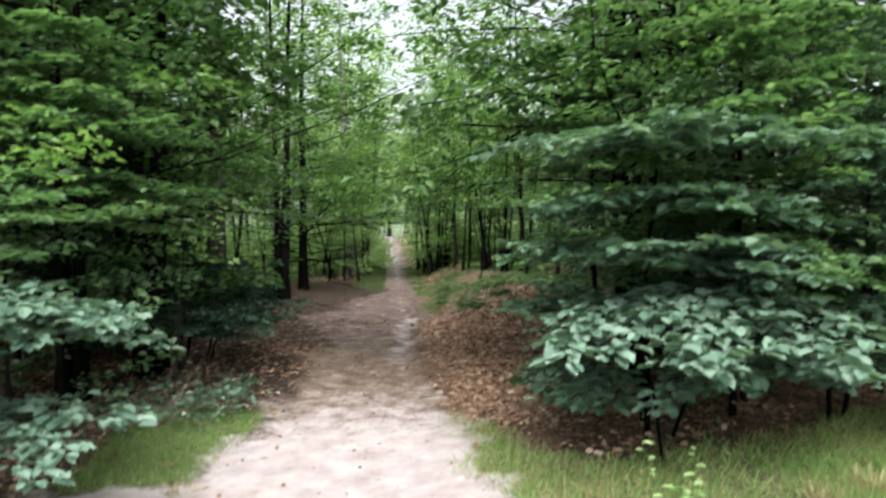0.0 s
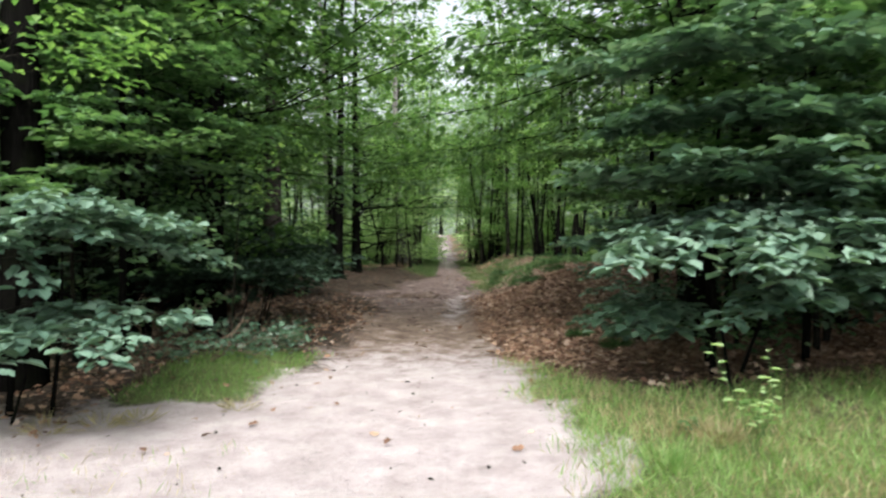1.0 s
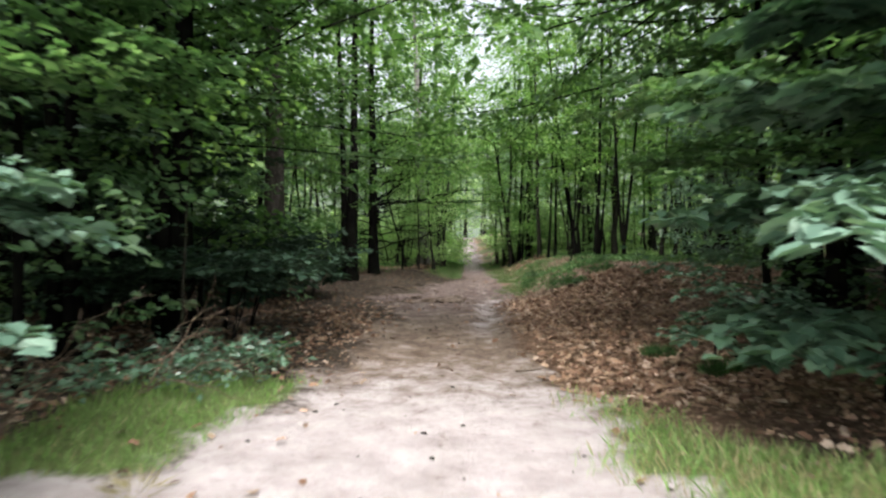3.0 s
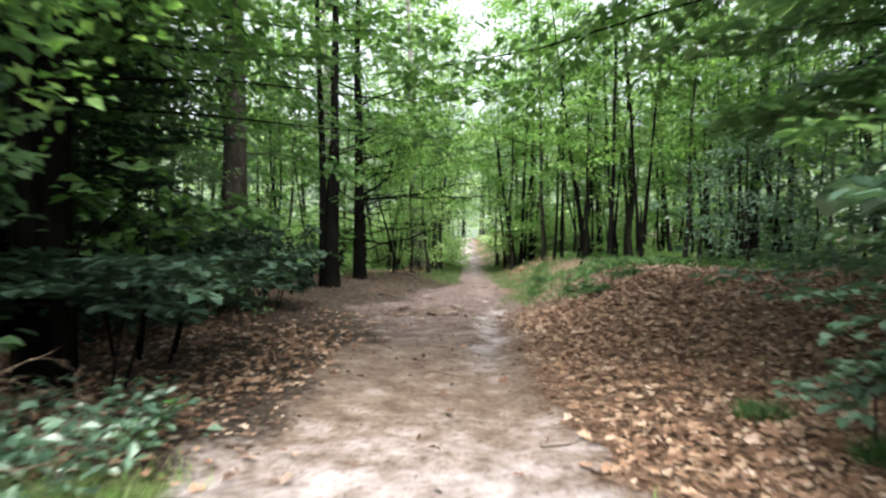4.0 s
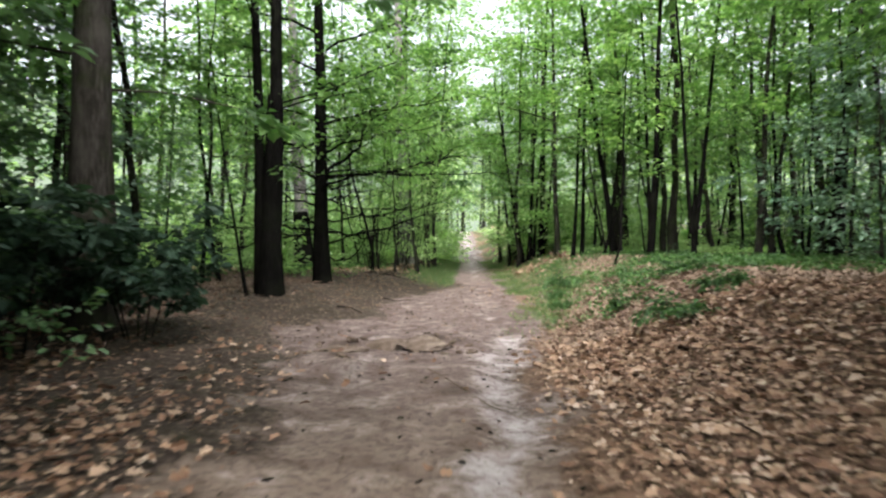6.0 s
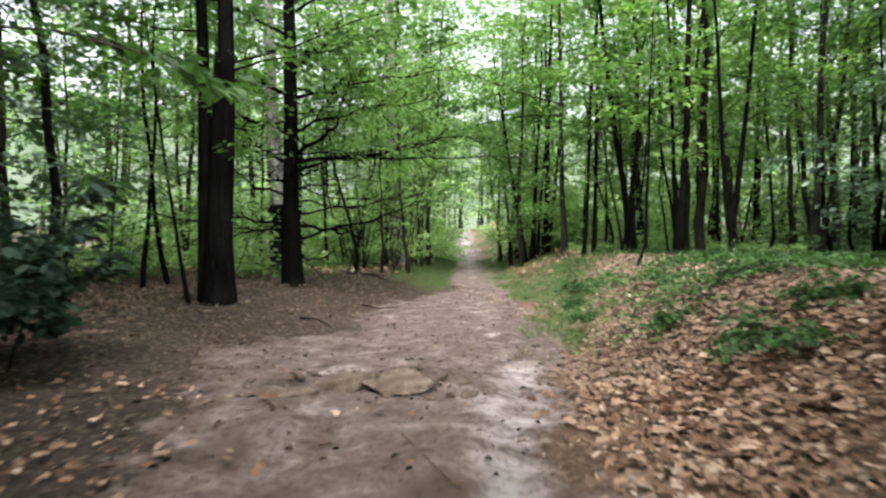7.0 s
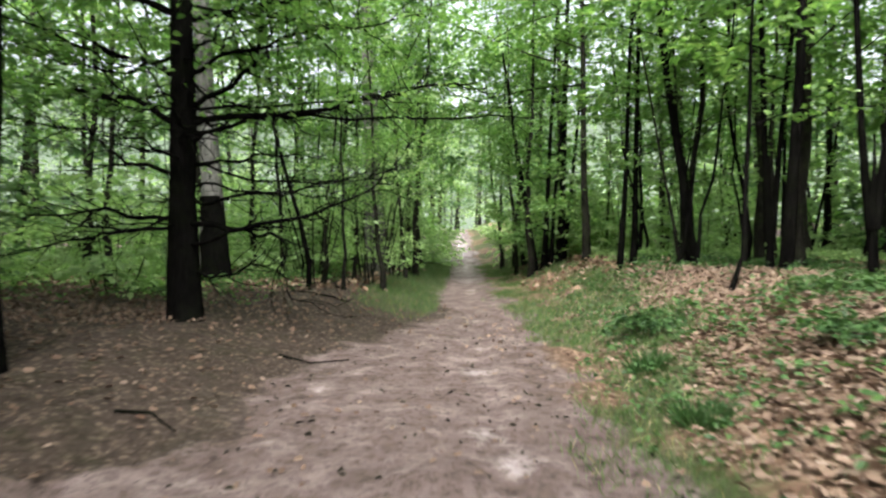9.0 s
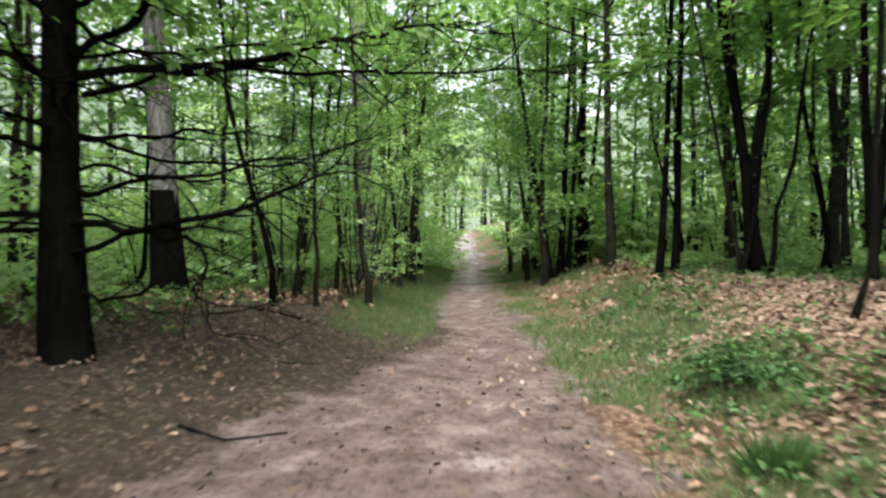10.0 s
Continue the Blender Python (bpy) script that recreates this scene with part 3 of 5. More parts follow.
# understorey beeches with level tiers of leaves
beech = [make_tree("beech_sapling", "young beech with flat tiers of dark green leaves", "tree", 80 + k, [((0, 0, 0), (0.04, 0.02 * k), 4.6 + 0.7 * k, 0.035)], BARK_YOUNG,
                   LEAF_SHADE if k != 1 else LEAF_BEECH, first=0.16, limbs=26, reach=2.1, rise=0.12, subs=8, sub_len=0.8, thick=0.008, per_m=14, size=0.115, spread=0.09, group="understorey", pull=-0.02) for k in range(3)]
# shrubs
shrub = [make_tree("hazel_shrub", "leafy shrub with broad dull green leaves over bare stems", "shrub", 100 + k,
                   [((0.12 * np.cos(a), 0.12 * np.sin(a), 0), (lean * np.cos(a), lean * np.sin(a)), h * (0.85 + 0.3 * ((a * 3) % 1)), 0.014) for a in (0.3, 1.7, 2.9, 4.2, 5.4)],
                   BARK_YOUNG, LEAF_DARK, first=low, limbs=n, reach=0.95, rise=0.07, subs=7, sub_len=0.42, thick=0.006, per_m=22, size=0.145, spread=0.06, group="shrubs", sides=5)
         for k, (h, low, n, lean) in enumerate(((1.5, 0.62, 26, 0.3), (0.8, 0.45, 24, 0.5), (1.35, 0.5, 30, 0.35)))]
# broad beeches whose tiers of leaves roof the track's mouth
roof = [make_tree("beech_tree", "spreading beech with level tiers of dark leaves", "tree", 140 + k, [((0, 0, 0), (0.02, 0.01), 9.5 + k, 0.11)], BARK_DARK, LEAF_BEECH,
                  first=0.32 + 0.12 * k, limbs=26, reach=3.6 + 1.6 * k, rise=0.06, subs=8, sub_len=1.25, thick=0.014, per_m=17, size=0.15, spread=0.12, rich=False, group="understorey", tilt=0.3) for k in range(2)]

# oaks out of view are added so that their crowns shade the floor
PLAN_OAK = [(-6.63, 14.42, 0, 1.0), (-8.22, 21.02, 2, 1.0), (9.61, 15.76, 0, 1.05), (10.1, 19.7, 2, 1.05), (10.81, 11.75, 2, 1.0), (-10.87, 18.17, 2, 1.05), (-11.38, 25.12, 0, 1), (-6.1, 9.69, 0, 1.15), (4.31, 11.16, 0, 0.95), (-7.92, 17.54, 0, 1.0), (8.83, 12.83, 2, 1.0), (11.77, 19.13, 0, 1.0), (8.47, 8.6, 0, 1.0), (-8.99, 12.94, 0, 1.0),
            (-10.38, 20.13, 1, 1), (15.24, 11.06, 2, 1), (-15.29, 14.41, 0, 1), (-14.13, 6.1, 2, 1), (14.87, 4.1, 1, 1), (-12.13, -8.9, 0, 1), (8.87, -13.9, 2, 1), (-4.13, -16.9, 1, 1), (16.87, -7.9, 0, 1)]
PLAN_YOUNG = [(5.15, 32.09, 1, 1.0), (6.23, 29.86, 3, 1.1), (7.91, 27.51, 0, 1.0), (6.72, 32.41, 3, 1.0), (9.19, 30.12, 1, 1.0), (6.32, 35.69, 3, 1.0), 
              (-3.53, 36.14, 1, 0.9), (-2.93, 33.54, 3, 0.55), (-2.34, 34.3, 1, 0.6), (-8.45, 33.39, 1, 1.1), (-9.3, 28.44, 0, 0.8), (-6.85, 24.42, 3, 1.0),
              (-6.44, 15.99, 0, 1.0), (-8.62, 22.03, 2, 1.0), (-5.84, 13.2, 2, 0.9), (9.79, 25.15, 2, 1.0), (8.32, 22.75, 0, 1.0), (11.76, 24.07, 2, 1.0), (6.93, 26.07, 2, 0.9), (11.05, 32.51, 3, 1.1), (-1.57, 41.49, 3, 0.8), (2.76, 42.79, 1, 0.9), (2.17, 46.32, 3, 0.9), (-1.77, 45.5, 1, 0.9), (-1.45, 32.78, 3, 0.62), (-2.04, 31.12, 1, 0.5), (-1.27, 37.12, 1, 0.75), (2.47, 38.34, 3, 0.9), (2.27, 40.82, 1, 0.85), (-1.17, 39.79, 3, 0.9), (-1.47, 43.68, 1, 1.0), (2.56, 44.5, 3, 1.0), (-1.47, 47.98, 3, 1.0), (2.37, 48.81, 1, 1.0)]
PLAN_ROOF = [(-8.2, 13.6, 0, 1.1), (-9.4, 16.9, 1, 1.1), (-12.0, 13.0, 0, 1.2), (-12.4, 18.4, 1, 1.2), (-5.0, 10.44, 0, 1.0), (4.93, 10.12, 0, 1.0), (6.97, 11.43, 1, 1.05), (-4.85, 13.15, 1, 0.95), (5.68, 13.67, 1, 0.95), (5.29, 11.9, 1, 1.0), (-7.81, 15.46, 0, 1.1), (8.14, 14.84, 0, 1.1), (-9.63, 9.1, 1, 1.1), (9.76, 9.45, 1, 1.1), (-9.0, 19.57, 0, 1.1), (-10.86, 15.2, 1, 1.2), (-11.87, 22.67, 0, 1.2)]
PLAN_BEECH = [(-7.2, 13.6, 0, 1.1), (-9.6, 14.2, 2, 1.2), (-8.6, 17.6, 0, 1.2), (-10.6, 16.4, 2, 1.3), (-10.2, 11.6, 0, 1.3), (-4.83, 8.7, 1, 1.0), (-7.33, 7.1, 1, 1.1), (5.17, 9.0, 0, 1.1), (6.42, 10.45, 1, 1.15), (8.24, 15.83, 0, 1.1), (9.8, 21.19, 2, 1.1), (-6.93, 18.49, 1, 1.0), (-8.89, 15.12, 0, 1.0), (8.52, 18.78, 1, 0.9), (7.9, 24.1, 0, 1.2), (7.0, 21.7, 0, 0.85), (-8.04, 28.13, 1, 1.1), (-5.84, 9.98, 0, 1.2), (5.72, 9.72, 0, 1.25), (4.15, 9.18, 1, 0.8), (5.19, 12.11, 2, 1.1), (-5.65, 16.75, 1, 0.9), (7.37, 9.1, 0, 1.3), (8.02, 9.97, 2, 1.2), (-8.18, 9.61, 1, 1.2), (9.53, 11.32, 0, 1.2), (-6.45, 21.33, 2, 0.9)]
PLAN_SHRUB = [
              (-5.45, 15.36, 1, 1.15), (-6.73, 14.62, 2, 1.1), (-3.98, 18.75, 2, 0.95), (-4.77, 17.7, 0, 1.05), (-5.66, 20.11, 1, 1.1), (-6.83, 17.0, 1, 1.2), (-7.63, 20.79, 0, 1.1)]


def tiered_shrub(name, label, x, y, stems, tiers, seed, size=0.13):
    """A shrub of flat, level tiers of leaves over dark bare stems. tiers: leaf, height (or height and droop), reach, first and last direction, boughs, shift of the tier's middle."""
    rs = np.random.default_rng(seed)
    root = thing(name, label, "shrub", "edge shrubs")
    root.matrix_basis = Matrix.Translation((x, y, float(height(x, y))))
    for foot, top, r in stems:
        mid = [(a + b) / 2 + 0.05 * rs.normal() for a, b in zip(foot, top)]
        v, f = tubes([(np.array([foot, mid, top]), r * np.array([1.2, 0.9, 0.5]))], 7)
        part("stem", mesh_of("stem", v, f, [BARK_DARK]), root)
    flat = np.array([1, 1, 0.3])
    for leaf, z, reach, a0, a1, n, (sx, sy) in tiers:
        z, drop = z if isinstance(z, tuple) else (z, rs.uniform(0.0, 0.16))
        lines = []
        for k in range(n):
            a = a0 + (a1 - a0) * (k + rs.random()) / n
            start = np.array([sx, sy, z + rs.normal(0, 0.09)])
            bough = start + (bent(rs, (0, 0, 0), (np.cos(a), np.sin(a), 0.12), reach * (0.75 + 0.4 * rs.random()), 8, 0.12, 0) * flat)
            bough[:, 2] -= drop * rs.uniform(0.7, 1.2) * reach * np.linspace(0, 1, 8) ** 1.5
            lines.append((bough, 0.008 * np.linspace(1, 0.25, 8)))
            for m in range(10):
                p, d = along(bough, [0.2 + 0.78 * (m + rs.random()) / 10])
                side = unit(np.cross(d[0], (0, 0, 1))) * (1 if m % 2 else -1)
                lines.append((p[0] + bent(rs, (0, 0, 0), 0.8 * d[0] + side * 0.8, 0.34 * reach * (0.5 + 0.6 * rs.random()) * (1.2 - 0.09 * m), 5, 0.14, -0.03) * flat, 0.003 * np.linspace(1, 0.4, 5)))
        v, f = tubes([(p[::2] if len(p) > 5 else p, q[::2] if len(p) > 5 else q) for p, q in lines], 3)
        tier = part("bough", mesh_of("bough", v, f, [BARK_YOUNG]), root)
        v, f = foliage(rs, lines, 21, size, 0.06, 0.17, 0.7, True, 0.1, 0.08, 0.14)
        tagged(part("leaf", mesh_of("leaf", v, f, [leaf], smooth=False), tier), kind="stuff")
    return root


PI = np.pi
tiered_shrub("hazel_bush", "hazel with a lit-toned fan of broad leaves over dark stems", 3.1, 7.5, [((0, 0, -0.05), (-0.1, -0.2, 1.9), 0.035), ((0.15, 0.5, -0.05), (0.2, 0.2, 3.4), 0.035), ((0.25, -0.1, -0.05), (0.8, -0.3, 1.7), 0.022), ((-0.15, -0.8, -0.05), (-0.3, -0.3, 1.5), 0.018)],
             [(LEAF_LIT, (1.95, 0.34), 2.15, -0.85 * PI, -0.3 * PI, 10, (0.15, -0.3)), (LEAF_SHADE, 2.2, 2.0, -0.98 * PI, -0.45 * PI, 8, (0, 0)), (LEAF_LIT, (2.2, 0.15), 1.7, -0.5 * PI, 0.05 * PI, 7, (0.3, -0.2)), (LEAF_SHADE, 2.85, 2.0, -1.0 * PI, -0.2 * PI, 9, (0, 0)),
              (LEAF_SHADE, 3.5, 2.2, -0.95 * PI, -0.25 * PI, 9, (0.1, 0.1)), (LEAF_LIT, 1.12, 1.7, -0.65 * PI, 0.0, 8, (0.6, -0.2)), (LEAF_SHADE, 0.85, 1.2, 0.85 * PI, 1.3 * PI, 5, (-0.2, 0.3)), (LEAF_SHADE, 1.6, 1.4, 0.8 * PI, 1.2 * PI, 5, (-0.2, 0.4))], 811, 0.17)
tiered_shrub("hazel_bush", "dark hazel bush with level tiers of leaves", 5.7, 7.9, [((0, 0, -0.05), (0, -0.1, 2.6), 0.03), ((0.25, 0.1, -0.05), (0.5, 0, 3.0), 0.03)],
             [(LEAF_SHADE, 1.75, 1.7, -1.0 * PI, -0.1 * PI, 8, (0, -0.1)), (LEAF_SHADE, 2.4, 1.8, -1.0 * PI, 0, 9, (0, 0)), (LEAF_SHADE, 3.1, 1.8, -1.0 * PI, 0, 8, (0.2, 0))], 812, 0.14)
tiered_shrub("hazel_bush", "grey-green bush in two flat tiers with a dark gap between", -3.95, 6.05, [((0, 0, -0.05), (0.2, -0.1, 1.6), 0.028), ((0.3, 0.15, -0.05), (0.5, 0, 1.6), 0.02), ((-0.3, 0, -0.05), (-0.3, -0.1, 1.5), 0.024), ((0.15, -0.2, -0.05), (0.3, -0.3, 0.8), 0.014)],
             [(LEAF_LIT, (1.85, 0.2), 1.5, -0.4 * PI, 0.22 * PI, 9, (0.15, 0.1)), (LEAF_LIT, (1.75, 0.32), 1.4, -0.85 * PI, -0.3 * PI, 7, (0.1, -0.1)), (LEAF_LIT, (0.95, 0.2), 1.5, -0.65 * PI, 0.05 * PI, 9, (0.2, -0.1)), (LEAF_SHADE, 0.66, 1.1, -1.1 * PI, -0.55 * PI, 5, (-0.3, 0)), (LEAF_SHADE, 1.75, 1.3, -0.1 * PI, 0.4 * PI, 5, (0.2, 0.3))], 813, 0.135)
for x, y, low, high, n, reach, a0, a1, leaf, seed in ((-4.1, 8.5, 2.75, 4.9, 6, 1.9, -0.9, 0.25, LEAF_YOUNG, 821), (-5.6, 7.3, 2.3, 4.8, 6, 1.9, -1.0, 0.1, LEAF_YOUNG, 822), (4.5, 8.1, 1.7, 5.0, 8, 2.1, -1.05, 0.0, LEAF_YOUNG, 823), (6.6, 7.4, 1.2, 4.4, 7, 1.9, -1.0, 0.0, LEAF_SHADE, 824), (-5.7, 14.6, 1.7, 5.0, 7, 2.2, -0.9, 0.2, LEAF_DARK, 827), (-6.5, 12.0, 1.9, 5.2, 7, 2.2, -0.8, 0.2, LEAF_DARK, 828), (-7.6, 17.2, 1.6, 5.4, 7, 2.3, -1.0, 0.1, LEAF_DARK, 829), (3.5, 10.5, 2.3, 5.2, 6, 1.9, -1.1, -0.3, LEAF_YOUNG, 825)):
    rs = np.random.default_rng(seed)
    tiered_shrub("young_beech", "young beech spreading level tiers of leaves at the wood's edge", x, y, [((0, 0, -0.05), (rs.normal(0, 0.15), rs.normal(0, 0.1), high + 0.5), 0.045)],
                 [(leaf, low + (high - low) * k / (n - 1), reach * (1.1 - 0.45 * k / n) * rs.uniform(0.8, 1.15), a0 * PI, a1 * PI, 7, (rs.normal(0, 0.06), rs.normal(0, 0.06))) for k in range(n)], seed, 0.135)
tiered_shrub("fern_bush", "low dark shrub with drooping small leaves beside the litter", 2.75, 9.6, [((0, 0, -0.05), (-0.1, 0, 0.9), 0.014), ((0.2, 0.2, -0.05), (0.3, 0.2, 0.8), 0.012), ((-0.2, 0.1, -0.05), (-0.4, 0.1, 0.6), 0.01)],
             [(LEAF_SHADE, (0.85, 0.2), 0.7, -1.1 * PI, 0.1 * PI, 7, (0, 0)), (LEAF_SHADE, (0.6, 0.2), 0.75, -1.2 * PI, 0.1 * PI, 7, (-0.1, 0))], 826, 0.1)
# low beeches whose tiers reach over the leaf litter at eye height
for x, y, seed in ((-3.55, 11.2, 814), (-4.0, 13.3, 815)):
    tiered_shrub("beech_bush", "low beech bush in shaded leaf tone with flat tiers at eye height", x, y, [((0, 0, -0.05), (0.1, 0, 1.5), 0.03), ((0.5, -0.3, -0.05), (0.8, -0.4, 1.2), 0.016), ((-0.4, 0.2, -0.05), (-0.5, 0.1, 1.5), 0.022), ((0.3, 0.3, -0.05), (0.5, 0.4, 1.4), 0.016)],
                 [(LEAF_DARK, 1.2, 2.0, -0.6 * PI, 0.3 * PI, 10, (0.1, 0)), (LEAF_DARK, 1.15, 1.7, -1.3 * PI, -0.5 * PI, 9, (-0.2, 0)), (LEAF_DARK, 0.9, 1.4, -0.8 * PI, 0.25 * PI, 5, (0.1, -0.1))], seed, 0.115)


def plant(templates, plan, seed, tall=0.1, lean=0.02):
    """The first of each kind is the template itself, the rest are copies."""
    rs = np.random.default_rng(seed)
    first = dict(enumerate(templates))
    for x, y, k, s in plan:
        m = place(x, y, rs.random() * 6.28, s, 0.02, 1 + tall * rs.uniform(-1, 1), (rs.normal(0, lean), rs.normal(0, lean)))
        if k in first:
            first.pop(k).matrix_basis = m
        else:
            kid = copy_thing(templates[k], Matrix.Identity(4))
            kid.matrix_basis = m


def scatter(seed, count, area, gap, keep):
    """Spots in an area (x0, x1, y0, y1), apart by gap, where keep holds."""
    rs = np.random.default_rng(seed)
    spots = []
    for _ in range(count * 30):
        x, y = rs.uniform(area[0], area[1]), rs.uniform(area[2], area[3])
        if keep(x, y) and all((x - a) ** 2 + (y - b) ** 2 > gap * gap for a, b in spots):
            spots.append((x, y))
            if len(spots) == count:
                break
    return spots


taken = [(x, y) for x, y, *_ in PLAN_OAK + PLAN_YOUNG]


def free(x, y):
    return all((x - a) ** 2 + (y - b) ** 2 > 1.0 for a, b in taken)


plant(oak, PLAN_OAK, 1)
plant(roof, PLAN_ROOF, 11, 0.08, 0.03)
spots = scatter(5, 15, (5, 17, 28, 44), 1.2, lambda x, y: free(x, y) and x > 4.2 + 0.1 * (y - 28)) + scatter(6, 9, (-17, -2.4, 30, 44), 2.0, lambda x, y: free(x, y) and x < -2.2 - 0.05 * (y - 30))
plant(young, PLAN_YOUNG + [(x, y, n % 4, 0.75 + 0.06 * (n % 7)) for n, (x, y) in enumerate(spots)], 2, 0.15, 0.07)
# the nine trees behind the start are unseen additions that block low light
spots = scatter(7, 10, (-9, 11, 58, 112), 2.4, lambda x, y: abs(x - 0.6) > 1.8) + scatter(17, 18, (-36, 36, 58, 112), 3.6, lambda x, y: abs(x - 0.6) > 9) + scatter(8, 34, (-32, -10, 4, 44), 2.4, lambda x, y: free(x, y) and x < -11) + scatter(18, 13, (-17, -8, 14, 26), 1.7, free) + scatter(9, 22, (11, 34, -2, 50), 3.0, lambda x, y: free(x, y) and x > 13) + scatter(10, 9, (-30, 30, -34, -12), 4.0, lambda x, y: True) + scatter(14, 4, (-28, -9, 36, 57), 2.4, free) + scatter(15, 14, (10, 28, 32, 57), 2.4, free) + scatter(12, 9, (-4, 6, 100, 125), 1.5, lambda x, y: True)
# near sides get only beech leaf, the rest mostly haze-paled leaf
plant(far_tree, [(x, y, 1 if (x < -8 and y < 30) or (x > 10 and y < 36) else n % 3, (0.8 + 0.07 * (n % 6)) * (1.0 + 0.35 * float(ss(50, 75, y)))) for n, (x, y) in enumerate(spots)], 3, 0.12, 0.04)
# tall trees whose light crowns close the gap over the far track
tall = [make_tree("tall_tree", "tall broadleaf tree with a light green crown over the track", "tree", 160 + k, [((0, 0, 0), (0.02 * (1 - 2 * k), 0), 15 + k, 0.12)], BARK_YOUNG,
                  LEAF_FRESH, first=0.42, limbs=28, reach=5.8, rise=0.2, subs=6, sub_len=1.8, thick=0.022, per_m=9, size=0.25, spread=0.35, rich=False, group="forest trees", sides=6) for k in range(2)]
PLAN_TALL = [(3.9, 36.9, 1, 0.85), (-3.1, 41.6, 0, 1.0), (4.4, 44.2, 1, 1.0), (-2.9, 47.5, 1, 1.05), (4.2, 50.6, 0, 1.1), (-2.7, 53.2, 0, 1.1), (4.3, 56.5, 1, 1.1), (7.8, 46.9, 0, 1.0), (-6.6, 45.2, 1, 1.0), (-8.3, 40.1, 0, 0.95), (-12.2, 36.5, 1, 1.0), (13.2, 35.0, 1, 0.95)]
plant(tall, PLAN_TALL, 13, 0.1, 0.03)
# thin poles of the thicket stage
pole = [make_tree("pole_tree", "very thin young tree drawn up straight to the light", "tree", 180 + k, [((0, 0, 0), (0.05 * (k - 1), 0.02), 7.5 + k, 0.034 + 0.006 * k)], BARK_DARK, LEAF_FRESH, first=0.5, limbs=9, reach=1.3, rise=0.5,
                  subs=4, sub_len=0.7, thick=0.01, per_m=13, size=0.15, spread=0.17, rich=False, group="forest trees", sides=6, wobble=0.09) for k in range(3)]
spots = scatter(61, 30, (4.2, 12, 29.5, 41), 0.5, lambda x, y: x > 3.2 + 0.08 * (y - 29)) + scatter(62, 8, (-8, -1.7, 31, 42), 0.8, lambda x, y: True) + scatter(63, 12, (6.5, 13, 21, 30), 0.7, lambda x, y: True) + scatter(64, 4, (-9, -5.6, 21, 29), 0.8, lambda x, y: True)
plant(pole, [(x, y, n % 3, 0.8 + 0.07 * (n % 6)) for n, (x, y) in enumerate(spots)], 14, 0.15, 0.07)
plant(beech, PLAN_BEECH, 4)
plant(shrub, PLAN_SHRUB, 5)
# bushes of the far wood floor, most in the haze-paled leaf colour
thicket = [make_tree("thicket_bush", "light green undergrowth bush of the wood floor", "shrub", 130 + k,
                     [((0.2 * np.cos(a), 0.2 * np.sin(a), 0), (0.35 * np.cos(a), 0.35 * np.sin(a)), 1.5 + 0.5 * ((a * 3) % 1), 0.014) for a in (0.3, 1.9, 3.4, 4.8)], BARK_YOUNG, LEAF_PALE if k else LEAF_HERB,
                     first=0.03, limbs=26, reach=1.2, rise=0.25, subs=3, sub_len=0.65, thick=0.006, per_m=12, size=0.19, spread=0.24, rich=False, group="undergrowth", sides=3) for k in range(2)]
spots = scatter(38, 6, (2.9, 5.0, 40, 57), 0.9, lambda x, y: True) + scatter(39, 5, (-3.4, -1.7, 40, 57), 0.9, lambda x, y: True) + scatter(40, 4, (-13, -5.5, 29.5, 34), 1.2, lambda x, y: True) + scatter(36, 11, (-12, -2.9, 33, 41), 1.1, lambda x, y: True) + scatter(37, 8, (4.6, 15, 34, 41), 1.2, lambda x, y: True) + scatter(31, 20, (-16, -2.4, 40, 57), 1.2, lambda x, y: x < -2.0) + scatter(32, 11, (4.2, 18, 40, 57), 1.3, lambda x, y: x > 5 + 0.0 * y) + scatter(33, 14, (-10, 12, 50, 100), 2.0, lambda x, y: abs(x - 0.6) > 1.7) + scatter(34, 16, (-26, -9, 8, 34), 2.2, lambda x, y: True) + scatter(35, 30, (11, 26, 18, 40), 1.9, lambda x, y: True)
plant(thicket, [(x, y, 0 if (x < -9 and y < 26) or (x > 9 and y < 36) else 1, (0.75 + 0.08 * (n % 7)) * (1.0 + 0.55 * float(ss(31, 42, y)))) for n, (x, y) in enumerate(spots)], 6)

# glowing wall beyond the rise that stands in for a pale, misty wood
mist, nt, bsdf = shader("glowing_haze")
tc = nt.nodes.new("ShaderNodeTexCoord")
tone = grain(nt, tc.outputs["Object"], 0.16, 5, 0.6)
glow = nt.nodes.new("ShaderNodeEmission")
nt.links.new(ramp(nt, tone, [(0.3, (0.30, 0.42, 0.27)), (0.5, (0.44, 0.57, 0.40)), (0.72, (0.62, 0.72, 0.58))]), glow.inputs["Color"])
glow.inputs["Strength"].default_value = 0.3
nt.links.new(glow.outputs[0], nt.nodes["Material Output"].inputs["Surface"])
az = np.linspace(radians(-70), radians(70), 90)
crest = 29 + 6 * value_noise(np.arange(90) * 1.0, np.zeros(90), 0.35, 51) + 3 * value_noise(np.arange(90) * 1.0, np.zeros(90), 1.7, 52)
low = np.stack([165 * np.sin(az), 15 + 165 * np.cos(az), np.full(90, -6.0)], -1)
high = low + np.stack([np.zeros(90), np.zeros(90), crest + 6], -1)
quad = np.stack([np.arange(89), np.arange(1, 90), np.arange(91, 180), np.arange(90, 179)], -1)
tagged(new("backdrop", mesh_of("backdrop", np.concatenate([low, high]), quad, [mist])), "glowing wall tinted like a pale misty green wood in the far distance", "backdrop", kind="structure")

# ---- trees of their own shape along the track ----


